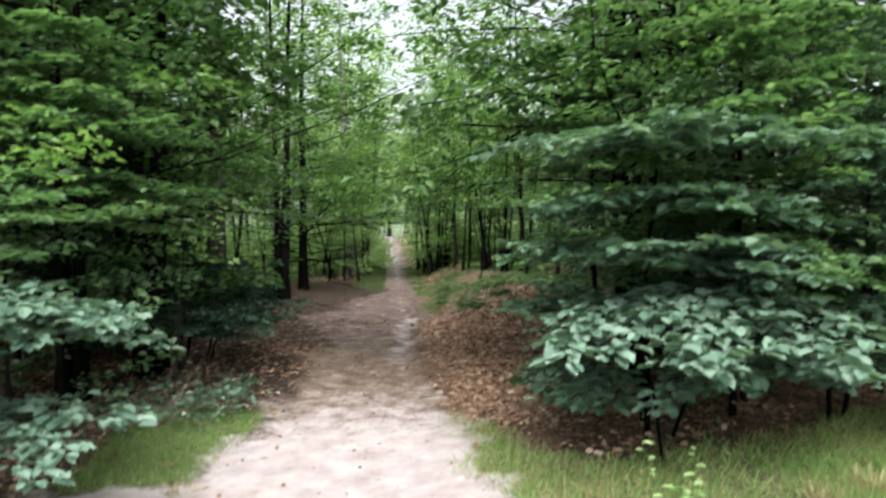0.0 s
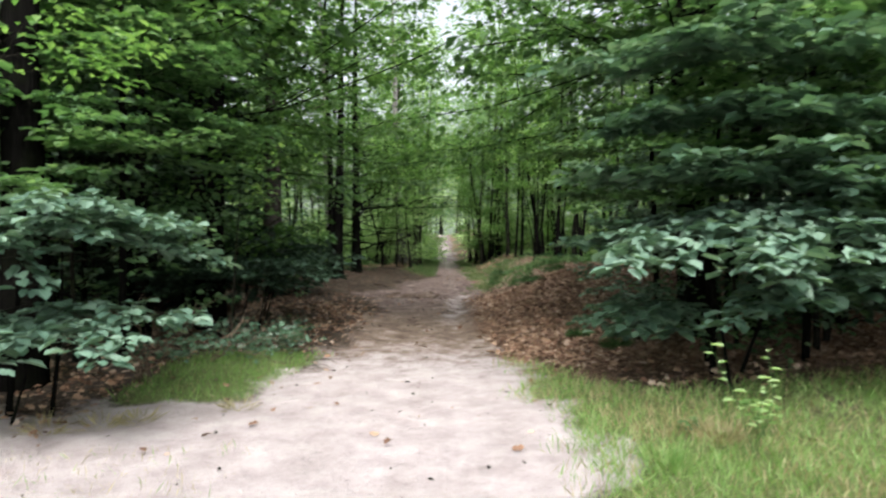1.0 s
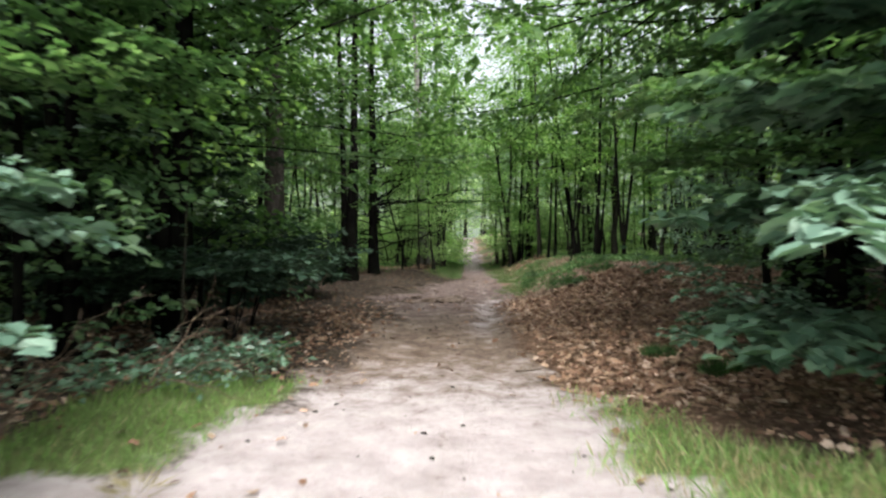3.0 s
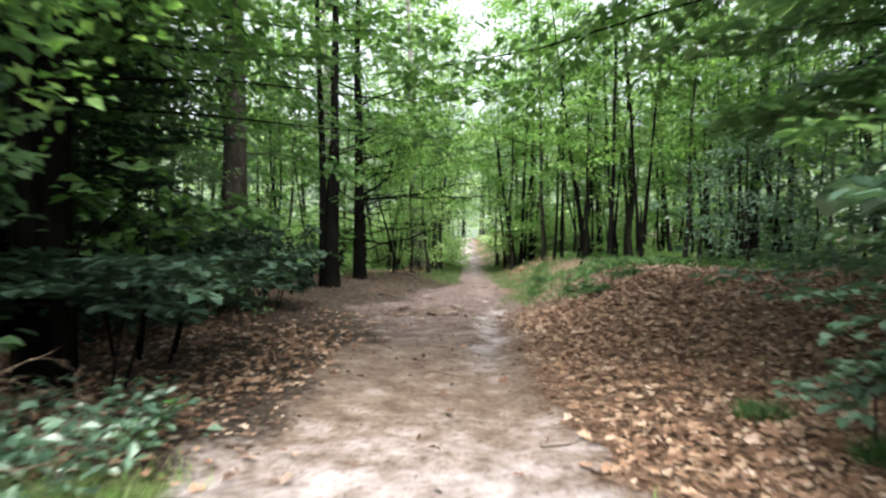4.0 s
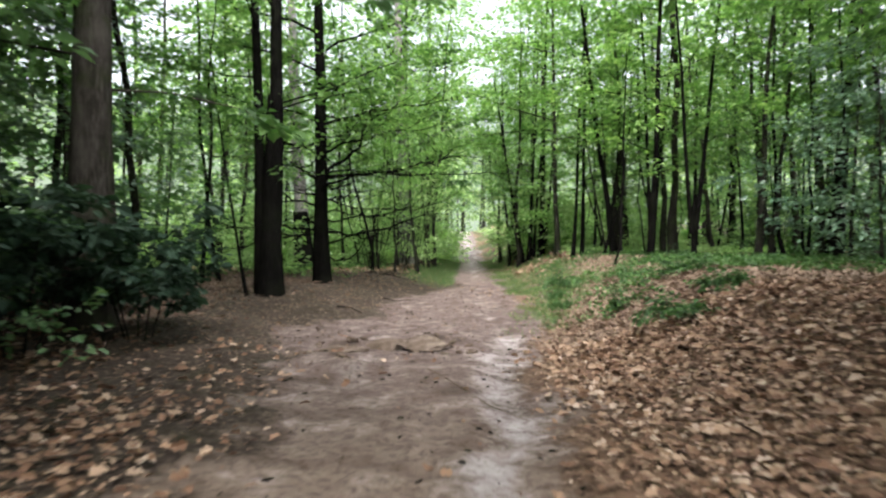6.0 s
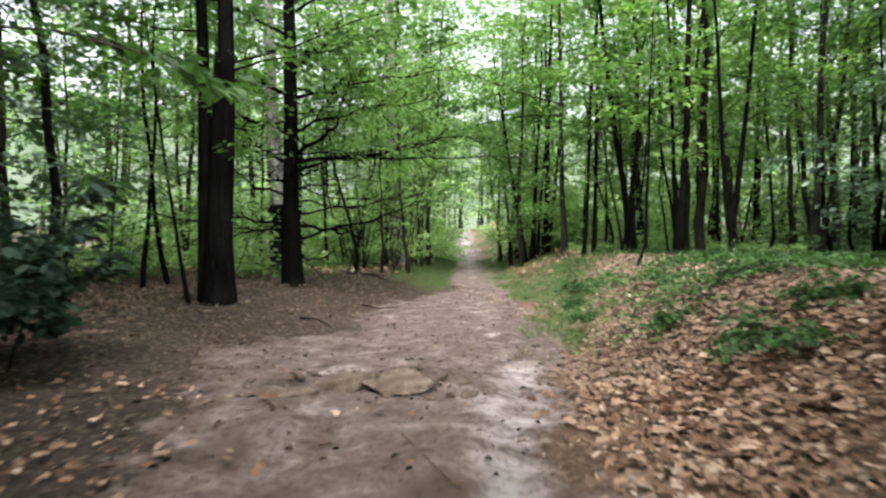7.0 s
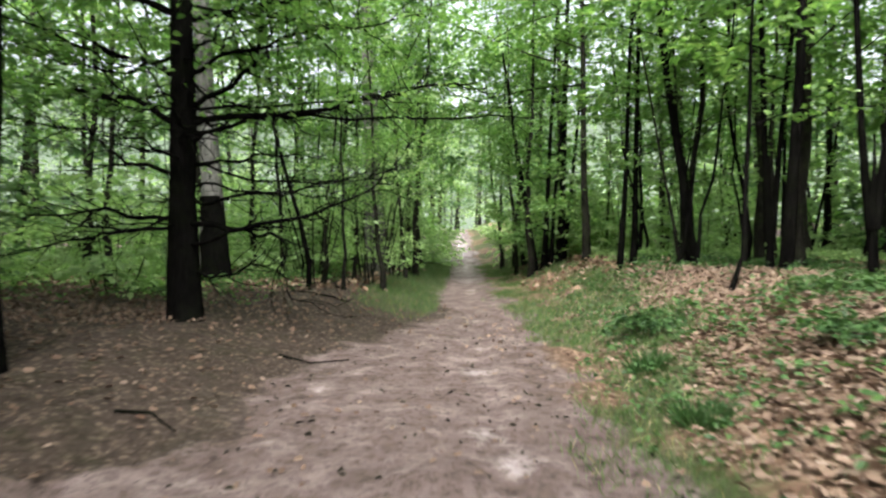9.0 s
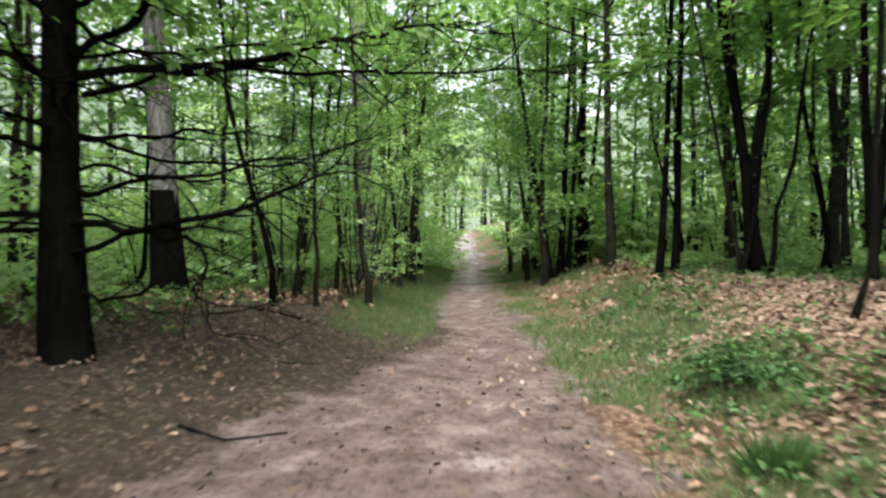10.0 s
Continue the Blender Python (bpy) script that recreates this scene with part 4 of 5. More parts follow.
def branch(rs, name, pts, r0, bark, root, twigs=6, twig_len=0.5, leaf=None, per_m=14, size=0.1, from_u=0.25):
    """One branch through a few points in the tree's own space, with its twigs; leaf: its foliage, a part of the branch."""
    pts = np.asarray(pts, float)
    u = np.linspace(0, 1, len(pts) * 4)
    k = np.linspace(0, 1, len(pts))
    line = np.stack([np.interp(u, k, pts[:, c]) for c in range(3)], -1)
    line[1:-1] += rs.normal(0, 0.055, line[1:-1].shape)
    for _ in range(1):
        line[1:-1] = 0.25 * line[:-2] + 0.5 * line[1:-1] + 0.25 * line[2:]
    lines = [(line, r0 * np.linspace(1, 0.15, len(line)))]
    small = []
    for m in range(twigs):
        v = from_u + (0.97 - from_u) * (m + rs.random()) / max(twigs, 1)
        p, d = along(line, [v])
        side = unit(np.cross(d[0], (0, 0, 1))) * (1 if m % 2 else -1)
        tw = bent(rs, p[0], d[0] * 0.8 + side * (0.4 + 0.6 * rs.random()) + np.array([0, 0, rs.normal(0.05, 0.3)]), twig_len * (0.5 + rs.random()), 6, 0.2)
        small.append((tw, r0 * 0.45 * (1 - 0.5 * v) * np.linspace(1, 0.2, 6)))
        for q in range(2):
            p2, d2 = along(tw, [0.35 + 0.5 * rs.random()])
            small.append((bent(rs, p2[0], d2[0] + rs.normal(0, 0.6, 3), twig_len * 0.5 * (0.5 + rs.random()), 4, 0.2), r0 * 0.16 * np.linspace(1, 0.3, 4)))
    v, f = tubes(lines, 6)
    if small:
        v2, f2 = tubes(small, 4)
        v, f = np.concatenate([v, v2]), np.concatenate([f, f2 + len(v)])
    ob = part(name, mesh_of(name, v, f, [bark]), root)
    if leaf:
        v, f = foliage(rs, small + [(line[len(line) // 3:], None)], per_m, size, 0.08)
        tagged(part("leaf", mesh_of("leaf", v, f, [leaf], smooth=False), ob), kind="stuff")
    return ob


def snag_pine(x, y):
    """The dark tree with many bare level branches, of which the longest reach over the track."""
    rs = np.random.default_rng(301)
    root = thing("bare_branched_tree", "dark tree with many long bare level branches beside the track", "tree")
    root.matrix_basis = Matrix.Translation((x, y, float(height(x, y))))
    z0 = float(height(x, y))
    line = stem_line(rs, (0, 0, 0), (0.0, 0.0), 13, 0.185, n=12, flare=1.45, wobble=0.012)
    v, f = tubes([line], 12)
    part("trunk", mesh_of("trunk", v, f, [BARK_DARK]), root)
    # (points as offsets from the trunk's axis and heights over the datum), radius, twigs
    arms = [([(0.1, 0, 2.95), (1.3, 0.1, 3.06), (2.15, 0.15, 3.25), (3.05, 0.3, 3.5), (3.9, 0.4, 3.56)], 0.05, 12),
            ([(0.1, 0.1, 2.8), (1.0, 0.2, 3.07), (2.4, 0.3, 3.06), (3.7, 0.4, 3.06), (4.8, 0.5, 3.1)], 0.034, 12),
            ([(0.1, 0, 3.1), (0.7, 0, 3.49), (1.0, -0.05, 3.88), (1.1, -0.1, 4.3), (1.5, -0.1, 5.0)], 0.05, 8),
            ([(0.1, 0, 3.6), (0.7, -0.2, 3.78), (1.8, -0.4, 3.96), (3.2, -0.5, 4.2)], 0.04, 10),
            ([(0.1, 0, 2.08), (0.8, 0, 2.06), (1.6, 0, 2.0), (2.2, 0, 1.9)], 0.022, 6),
            ([(0.1, -0.1, 1.6), (0.85, -0.3, 1.54), (1.8, -0.4, 1.67), (2.4, -0.5, 1.92), (2.8, -0.5, 2.24)], 0.04, 10),
            ([(0.1, -0.1, 1.32), (0.85, -0.3, 1.51), (1.3, -0.3, 1.5), (1.45, -0.3, 1.13), (1.3, -0.3, 1.0), (1.5, -0.3, 0.72), (2.0, -0.3, 0.5)], 0.03, 7),
            ([(-0.1, 0, 3.5), (-0.7, -0.1, 3.8), (-1.5, -0.2, 4.06), (-2.6, -0.3, 4.4)], 0.045, 9),
            ([(-0.1, 0, 2.9), (-0.7, 0, 3.28), (-1.5, 0, 3.35), (-2.8, 0.1, 3.5)], 0.048, 10),
            ([(-0.1, 0, 2.24), (-0.7, -0.1, 2.43), (-1.4, -0.1, 2.82), (-2.4, -0.2, 3.0)], 0.035, 9),
            ([(-0.1, 0, 1.6), (-0.95, 0.1, 1.75), (-1.65, 0.1, 1.78), (-2.7, 0.2, 1.7)], 0.036, 9),
            ([(-0.1, 0, 1.55), (-0.9, -0.3, 1.5), (-1.4, -0.4, 1.38), (-2.3, -0.6, 1.2)], 0.028, 8),
            ([(0, -0.1, 2.6), (0.3, -0.9, 2.8), (0.5, -1.7, 2.9), (0.6, -2.4, 3.1)], 0.03, 8),
            ([(0, 0.1, 2.4), (0.4, 1.0, 2.6), (0.7, 2.0, 2.7), (1.3, 3.0, 2.9)], 0.035, 9),
            ([(0, 0.1, 1.8), (-0.5, 0.9, 1.9), (-0.8, 1.9, 1.9)], 0.03, 7),
            ([(0.1, 0, 4.3), (1.0, 0.3, 4.6), (2.3, 0.5, 4.8), (3.4, 0.6, 5.0)], 0.045, 11),
            ([(-0.1, 0, 4.4), (-1.0, 0.2, 4.7), (-2.2, 0.3, 5.0), (-3.0, 0.3, 5.3)], 0.045, 10),
            ([(0.1, -0.1, 4.9), (0.9, -0.8, 5.2), (1.8, -1.5, 5.5)], 0.04, 9),
            ([(0.1, 0.1, 5.3), (1.2, 0.8, 5.7), (2.4, 1.2, 6.0)], 0.04, 9),
            ([(-0.1, 0, 5.6), (-1.0, -0.6, 6.0), (-2.0, -1.0, 6.4)], 0.04, 9),
            ([(0.1, 0, 6.1), (1.1, 0.1, 6.6), (2.6, 0.1, 7.0)], 0.04, 9),
            ([(-0.1, 0.1, 6.6), (-1.2, 0.4, 7.1), (-2.4, 0.5, 7.4)], 0.04, 9)]
    for k in range(30):
        az, z, reach = 2.4 * k + rs.normal(0, 0.3), 1.15 + 0.16 * k + rs.normal(0, 0.1), rs.uniform(1.3, 2.9)
        dip, tip = rs.uniform(-0.25, 0.1), rs.uniform(-0.1, 0.45)
        arms.append(([(0.1 * np.cos(az), 0.1 * np.sin(az), z), (0.35 * reach * np.cos(az), 0.35 * reach * np.sin(az), z + dip), (0.7 * reach * np.cos(az + 0.12), 0.7 * reach * np.sin(az + 0.12), z + dip + 0.4 * tip), (reach * np.cos(az + 0.2), reach * np.sin(az + 0.2), z + tip)], rs.uniform(0.014, 0.03), 9))
    for pts, r, n in arms:
        pts = [(a, b, c - z0) for a, b, c in pts]
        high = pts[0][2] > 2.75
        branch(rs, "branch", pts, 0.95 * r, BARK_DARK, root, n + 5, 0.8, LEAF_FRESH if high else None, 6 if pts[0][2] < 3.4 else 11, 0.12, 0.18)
    crown_line = (line[0][6:], line[1][6:])
    a, b = limbs_of(rs, crown_line, 0.3, 20, 3.2, 0.25, 7, 1.2, 0.02)
    v, f = foliage(rs, a + b, 15, 0.17, 0.2, rich=False)
    part("crown", mesh_of("crown", v, f, [LEAF_FRESH], smooth=False), root)
    v, f = tubes(a + b, 4)
    tagged(part("branchwork", mesh_of("branchwork", v, f, [BARK_DARK]), root), kind="stuff")
    return root


snag_pine(-3.42, 26.9)

# hazel stools: fans of thin stems in light leaf beside the far track
for k, (x, y) in enumerate(((-1.75, 33.6), (-2.2, 35.4), (-1.65, 37.3), (-2.9, 32.4), (3.0, 42.5), (-1.9, 40.5), (2.9, 46.0))):
    rs = np.random.default_rng(330 + k)
    stems = [((0.15 * np.cos(2.4 * m), 0.15 * np.sin(2.4 * m), 0), (rs.uniform(0.1, 0.3) * np.cos(2.4 * m), rs.uniform(0.1, 0.3) * np.sin(2.4 * m)), rs.uniform(2.4, 3.9), rs.uniform(0.011, 0.02)) for m in range(9)]
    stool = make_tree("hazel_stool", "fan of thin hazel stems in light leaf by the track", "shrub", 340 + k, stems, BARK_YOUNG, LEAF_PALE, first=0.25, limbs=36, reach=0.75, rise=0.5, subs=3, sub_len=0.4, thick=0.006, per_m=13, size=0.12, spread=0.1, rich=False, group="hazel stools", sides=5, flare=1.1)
    stool.matrix_basis = Matrix.Translation((x, y, float(height(x, y))))


def stand(name, label, x, y, stems, bark, leaf, seed, first=0.45, limbs=18, reach=2.6, size=0.2, per_m=13, category="tree", **more):
    """A tree of its own at a place, its stems given from there."""
    root = make_tree(name, label, category, seed, stems, bark, leaf, first=first, limbs=limbs, reach=reach, subs=5, sub_len=1.0, thick=0.02, per_m=per_m, size=size, spread=0.2, rich=False, **more)
    root.matrix_basis = Matrix.Translation((x, y, float(height(x, y))))
    return root


stand("forked_oak", "oak with two stems from one foot, darkened to near black", -3.7, 23.39, [((0, 0, 0), (0.0, 0), 3.9, 0.25), ((-0.19, 0, 0.1), (-0.018, 0.0), 14, 0.115), ((0.11, 0, 0.1), (0.012, 0.01), 14, 0.16)], BARK_DARK, LEAF_OAK, 401, first=0.36, limbs=40, reach=3.4, flare=1.2)
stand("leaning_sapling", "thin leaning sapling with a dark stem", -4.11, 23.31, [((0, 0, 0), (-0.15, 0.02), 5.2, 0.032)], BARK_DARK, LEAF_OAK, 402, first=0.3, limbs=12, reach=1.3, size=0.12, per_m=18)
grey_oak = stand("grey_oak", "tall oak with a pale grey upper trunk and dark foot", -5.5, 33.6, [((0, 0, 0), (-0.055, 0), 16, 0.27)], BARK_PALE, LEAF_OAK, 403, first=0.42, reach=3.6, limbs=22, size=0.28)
# sleeve added so that the trunk is darker towards its foot
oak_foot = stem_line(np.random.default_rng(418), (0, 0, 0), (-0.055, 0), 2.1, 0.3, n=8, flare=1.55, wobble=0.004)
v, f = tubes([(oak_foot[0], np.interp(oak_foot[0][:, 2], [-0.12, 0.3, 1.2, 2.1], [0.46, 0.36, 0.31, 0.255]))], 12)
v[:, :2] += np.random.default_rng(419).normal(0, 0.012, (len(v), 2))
part("bark_skirt", mesh_of("bark_skirt", v, f, [BARK_DARK]), grey_oak, "dark bark sleeve added around the trunk's foot")
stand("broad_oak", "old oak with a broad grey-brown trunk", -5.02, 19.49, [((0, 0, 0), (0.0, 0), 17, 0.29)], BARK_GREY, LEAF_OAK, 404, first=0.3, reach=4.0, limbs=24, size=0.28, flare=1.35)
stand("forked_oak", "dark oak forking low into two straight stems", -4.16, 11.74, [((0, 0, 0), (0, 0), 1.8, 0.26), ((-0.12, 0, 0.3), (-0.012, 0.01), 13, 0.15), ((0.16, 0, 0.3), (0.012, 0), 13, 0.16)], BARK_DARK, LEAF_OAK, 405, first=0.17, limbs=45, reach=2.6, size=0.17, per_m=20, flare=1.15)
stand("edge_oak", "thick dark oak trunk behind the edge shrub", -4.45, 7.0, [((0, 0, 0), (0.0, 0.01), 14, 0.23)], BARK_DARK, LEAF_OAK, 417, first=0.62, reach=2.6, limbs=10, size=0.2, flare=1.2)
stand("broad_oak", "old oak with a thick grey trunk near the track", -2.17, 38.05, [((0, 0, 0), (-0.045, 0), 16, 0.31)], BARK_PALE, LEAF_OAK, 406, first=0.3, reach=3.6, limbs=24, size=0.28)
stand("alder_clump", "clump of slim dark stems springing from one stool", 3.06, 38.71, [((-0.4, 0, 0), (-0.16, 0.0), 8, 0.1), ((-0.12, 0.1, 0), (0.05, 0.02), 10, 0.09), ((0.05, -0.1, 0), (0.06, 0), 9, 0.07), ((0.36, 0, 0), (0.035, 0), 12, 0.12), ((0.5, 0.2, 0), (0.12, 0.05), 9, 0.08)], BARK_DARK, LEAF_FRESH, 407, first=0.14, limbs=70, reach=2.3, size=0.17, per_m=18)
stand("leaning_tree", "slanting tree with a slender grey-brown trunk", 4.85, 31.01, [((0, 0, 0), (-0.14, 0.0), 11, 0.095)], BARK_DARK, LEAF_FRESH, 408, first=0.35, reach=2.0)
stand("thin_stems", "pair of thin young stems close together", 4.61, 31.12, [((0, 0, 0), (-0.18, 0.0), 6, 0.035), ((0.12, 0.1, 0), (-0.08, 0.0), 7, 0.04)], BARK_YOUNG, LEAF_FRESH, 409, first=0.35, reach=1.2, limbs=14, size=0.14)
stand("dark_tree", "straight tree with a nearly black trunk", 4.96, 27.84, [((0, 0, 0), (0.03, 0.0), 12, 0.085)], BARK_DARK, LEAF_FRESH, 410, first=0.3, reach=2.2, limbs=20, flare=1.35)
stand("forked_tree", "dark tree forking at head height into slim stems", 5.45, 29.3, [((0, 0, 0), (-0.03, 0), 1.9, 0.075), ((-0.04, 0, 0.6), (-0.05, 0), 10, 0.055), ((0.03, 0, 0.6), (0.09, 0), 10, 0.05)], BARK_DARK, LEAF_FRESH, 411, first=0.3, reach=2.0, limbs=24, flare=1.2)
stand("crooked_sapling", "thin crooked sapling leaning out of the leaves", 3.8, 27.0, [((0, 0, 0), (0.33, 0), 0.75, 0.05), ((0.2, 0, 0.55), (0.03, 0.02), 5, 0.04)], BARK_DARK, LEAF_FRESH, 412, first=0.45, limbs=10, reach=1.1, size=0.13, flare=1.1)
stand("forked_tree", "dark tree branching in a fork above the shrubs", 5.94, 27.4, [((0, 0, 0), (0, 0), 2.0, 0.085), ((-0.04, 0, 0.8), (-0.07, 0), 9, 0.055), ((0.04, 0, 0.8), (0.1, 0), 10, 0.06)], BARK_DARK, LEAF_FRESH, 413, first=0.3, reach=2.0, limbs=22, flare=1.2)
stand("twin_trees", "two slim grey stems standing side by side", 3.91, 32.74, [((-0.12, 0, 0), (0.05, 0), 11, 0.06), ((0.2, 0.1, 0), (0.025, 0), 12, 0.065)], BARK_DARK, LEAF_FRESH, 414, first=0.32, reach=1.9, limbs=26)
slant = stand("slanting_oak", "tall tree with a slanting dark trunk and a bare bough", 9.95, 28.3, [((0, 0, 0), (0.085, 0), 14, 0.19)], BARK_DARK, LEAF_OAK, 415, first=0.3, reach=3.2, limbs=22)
branch(np.random.default_rng(416), "bough", [(0.4, 0, 5.2), (1.2, -1.2, 5.9), (1.9, -2.6, 6.1), (2.6, -4.2, 6.6), (3.4, -5.6, 7.0)], 0.085, BARK_DARK, slant, 10, 1.0, LEAF_OAK, 10, 0.15)

# ---- ground cover ----


def spread(seed, area, density, most):
    """Random spots in an area, as many as the density (per square metre) asks."""
    rs = np.random.default_rng(seed)
    n = int((area[1] - area[0]) * (area[3] - area[2]) * most)
    x, y = rs.uniform(area[0], area[1], n), rs.uniform(area[2], area[3], n)
    keep = rs.random(n) < density(x, y) / most
    return x[keep], y[keep], rs


def dry_leaves(x, y, rs, lift=0.035, size=0.09, rich=True):
    n = len(x)
    a = rs.uniform(0, 2 * np.pi, n)
    at = np.stack([x, y, height(x, y) + 0.006 + lift * rs.random(n)], -1)
    way = np.stack([np.cos(a), np.sin(a), rs.normal(0, 0.18, n)], -1)
    up = np.array([0, 0, 1.0]) + rs.normal(0, 0.45, (n, 3))
    if rich:
        return lobed(at, way, up, size * (0.45 + 1.15 * rs.random(n) ** 1.7), 0.85, rs.uniform(-0.1, 0.6, n), rs.uniform(-0.3, 0.6, n))
    return leaves(at, way, up, size * (0.5 + 1.0 * rs.random(n) ** 1.2), 0.62, 0.5, rich)


carpet = thing("leaf_litter", "deep litter of dry brown oak leaves", "leaf litter")
for seed, x0, x1, mat, share, size in ((501, -8.5, 0.2, LITTER, 1.25, 0.074), (502, 0.2, 8.5, FADED, 1.3, 0.072)):
    x, y, rs = spread(seed, (x0, x1, 5, 19), lambda x, y: share * litter(x, y), 650)
    v, f = dry_leaves(x, y, rs, 0.04, size)
    tagged(part("litter_layer", mesh_of("litter_layer", v, f, [mat], smooth=False), carpet), kind="stuff")
# darker brown leaves on the left, greyer ones on the right
for seed, x0, x1, mat, share, size in ((504, -4.5, 0.5, BROWNED, 1.3, 0.052), (505, 0.5, 4.5, BLEACHED, 1.25, 0.064)):
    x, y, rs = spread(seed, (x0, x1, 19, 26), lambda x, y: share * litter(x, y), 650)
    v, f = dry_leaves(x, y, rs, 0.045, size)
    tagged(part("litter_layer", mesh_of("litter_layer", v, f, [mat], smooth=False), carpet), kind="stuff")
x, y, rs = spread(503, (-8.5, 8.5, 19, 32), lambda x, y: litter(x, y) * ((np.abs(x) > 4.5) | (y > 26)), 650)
for side, mat in ((x < 0, BROWNED), (x >= 0, BLEACHED)):
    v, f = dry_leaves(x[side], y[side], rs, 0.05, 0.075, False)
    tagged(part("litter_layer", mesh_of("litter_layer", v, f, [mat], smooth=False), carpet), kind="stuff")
x, y, rs = spread(502, (-16, 20, 31.5, 46), lambda x, y: 26 * (np.abs(x - 0.5) > 1.6) * (1 - sod(x, y)) + 0 * y, 26)
v, f = dry_leaves(x, y, rs, 0.04, 0.17, False)
tagged(part("litter_fringe", mesh_of("litter_fringe", v, f, [LITTER], smooth=False), carpet), kind="stuff")

# grass of the verges


def blades(x, y, rs, tall, lean=0.6, width=0.055):
    n = len(x)
    at = np.stack([x, y, height(x, y) - 0.005], -1)
    way = np.stack([rs.normal(0, lean, n), rs.normal(0, lean, n), np.ones(n)], -1)
    up = rs.normal(0, 1, (n, 3))
    return leaves(at, way, up, tall * (0.45 + 0.9 * rs.random(n)), width, 0.0, False)


for seed, area, label, tall, most in ((511, (0.6, 9, 2.2, 9.6), "lush green grass at the edge of the clearing", 0.14, 1150), (512, (-4.2, -1.0, 5.8, 11.8), "short green grass beside the sandy track", 0.11, 1000),
                                      (513, (-7, -1.2, 2.0, 5.2), "dry yellowish grass on trodden sand", 0.1, 600), (514, (0.7, 6.3, 19, 52), "green grass verge along the forest track", 0.12, 800), (515, (-2.3, 0.1, 29, 52), "green grass tongue beside the forest track", 0.12, 620)):
    x, y, rs = spread(seed, area, lambda x, y: most * sod(x, y) ** 1.3, most)
    root = thing("grass_patch", label, "grass", "verge grass", "stuff")
    dry = rs.random(len(x)) < (0.06 + 0.6 * value_noise(x, y, 1.1, 17) ** 1.3 * (1.25 if seed == 511 else 0.25) if seed != 513 else 0.7)
    v, f = blades(x[~dry], y[~dry], rs, tall)
    tagged(part("green_blade", mesh_of("green_blade", v, f, [VERGE if seed > 513 else GRASS], smooth=False), root), kind="stuff")
    v, f = blades(x[dry], y[dry], rs, tall * 0.9, 0.6)
    tagged(part("dry_blade", mesh_of("dry_blade", v, f, [STRAW], smooth=False), root), kind="stuff")


def tussock(x, y, r, tall, label):
    rs = np.random.default_rng(int(1000 * abs(x) + 10 * y))
    n = 420
    a, d = rs.uniform(0, 6.28, n), r * 0.45 * np.sqrt(rs.random(n))
    px, py = x + d * np.cos(a), y + d * np.sin(a)
    at = np.stack([px, py, height(px, py) - 0.01], -1)
    way = np.stack([np.cos(a) * 0.9 * d / r * 2, np.sin(a) * 0.9 * d / r * 2, np.ones(n)], -1) + rs.normal(0, 0.3, (n, 3))
    v, f = leaves(at, way, rs.normal(0, 1, (n, 3)), tall * (0.5 + 0.8 * rs.random(n)), 0.045, 0, False)
    return tagged(new("grass_tussock", mesh_of("grass_tussock", v, f, [LEAF_HERB], smooth=False)), label, "grass", "tussocks")


for x, y, r, tall in ((2.2, 10.5, 0.3, 0.17), (2.55, 9.5, 0.34, 0.18), (2.1, 24.8, 0.3, 0.22), (1.95, 22.9, 0.34, 0.2)):
    tussock(x, y, r, tall, "dense tuft of green grass among dry leaves")


def weeds(name, label, seed, area, density, most, size, tall, leaf):
    """Low leafy plants: short stalks with a few leaves each."""
    x, y, rs = spread(seed, area, density, most)
    n = len(x)
    k = 6
    a = np.repeat(rs.uniform(0, 6.28, n), k) + np.tile(np.arange(k) * 1.05, n) + rs.normal(0, 0.3, n * k)
    px, py = np.repeat(x, k) + 0.03 * np.cos(a), np.repeat(y, k) + 0.03 * np.sin(a)
    at = np.stack([px, py, height(px, py) + np.repeat(tall * (0.4 + 0.8 * rs.random(n)), k) * (0.4 + 0.6 * rs.random(n * k))], -1)
    way = np.stack([np.cos(a), np.sin(a), rs.normal(0.1, 0.3, n * k)], -1)
    v, f = leaves(at, way, np.array([0, 0, 1.0]) + rs.normal(0, 0.4, (n * k, 3)), size * (0.6 + 0.7 * rs.random(n * k)), 0.6, rich=size < 0.1)
    return tagged(new(name, mesh_of(name, v, f, [leaf], smooth=False)), label, "undergrowth", kind="stuff")


weeds("bramble_carpet", "low green brambles and ivy over dry leaves", 521, (1.7, 12, 19.2, 33.5), lambda x, y: 80 * value_noise(x, y, 0.6, 12) ** 2.2 * ss(0.7, 1.8, x - track_right(y)) * ss(19.4, 23.0, y + 0.4 * (x - 2.5)), 120, 0.075, 0.2, LEAF_HERB)
weeds("track_weeds", "small green weeds between the grass and the track", 525, (1.0, 4.5, 20, 34), lambda x, y: 28 * ss(0.0, 0.5, x - track_right(y)) * ss(2.6, 1.2, x - track_right(y)) * value_noise(x, y, 1.2, 18) ** 1.5, 50, 0.06, 0.14, LEAF_HERB)
weeds("verge_weeds", "leafy green weeds at the edge of the shrubs", 522, (-3.8, -1.7, 7.2, 10.4), lambda x, y: 62 * ss(-1.7, -2.4, x + 0.0 * y) * value_noise(x, y, 0.9, 13) * ss(7.2, 8.2, y), 70, 0.1, 0.42, LEAF_SHADE)
weeds("floor_herbs", "thin green herbs on the shaded wood floor", 523, (-14, -2.5, 27, 48), lambda x, y: 26 * value_noise(x, y, 0.4, 14) ** 2 + 0 * x, 26, 0.1, 0.26, LEAF_OAK)
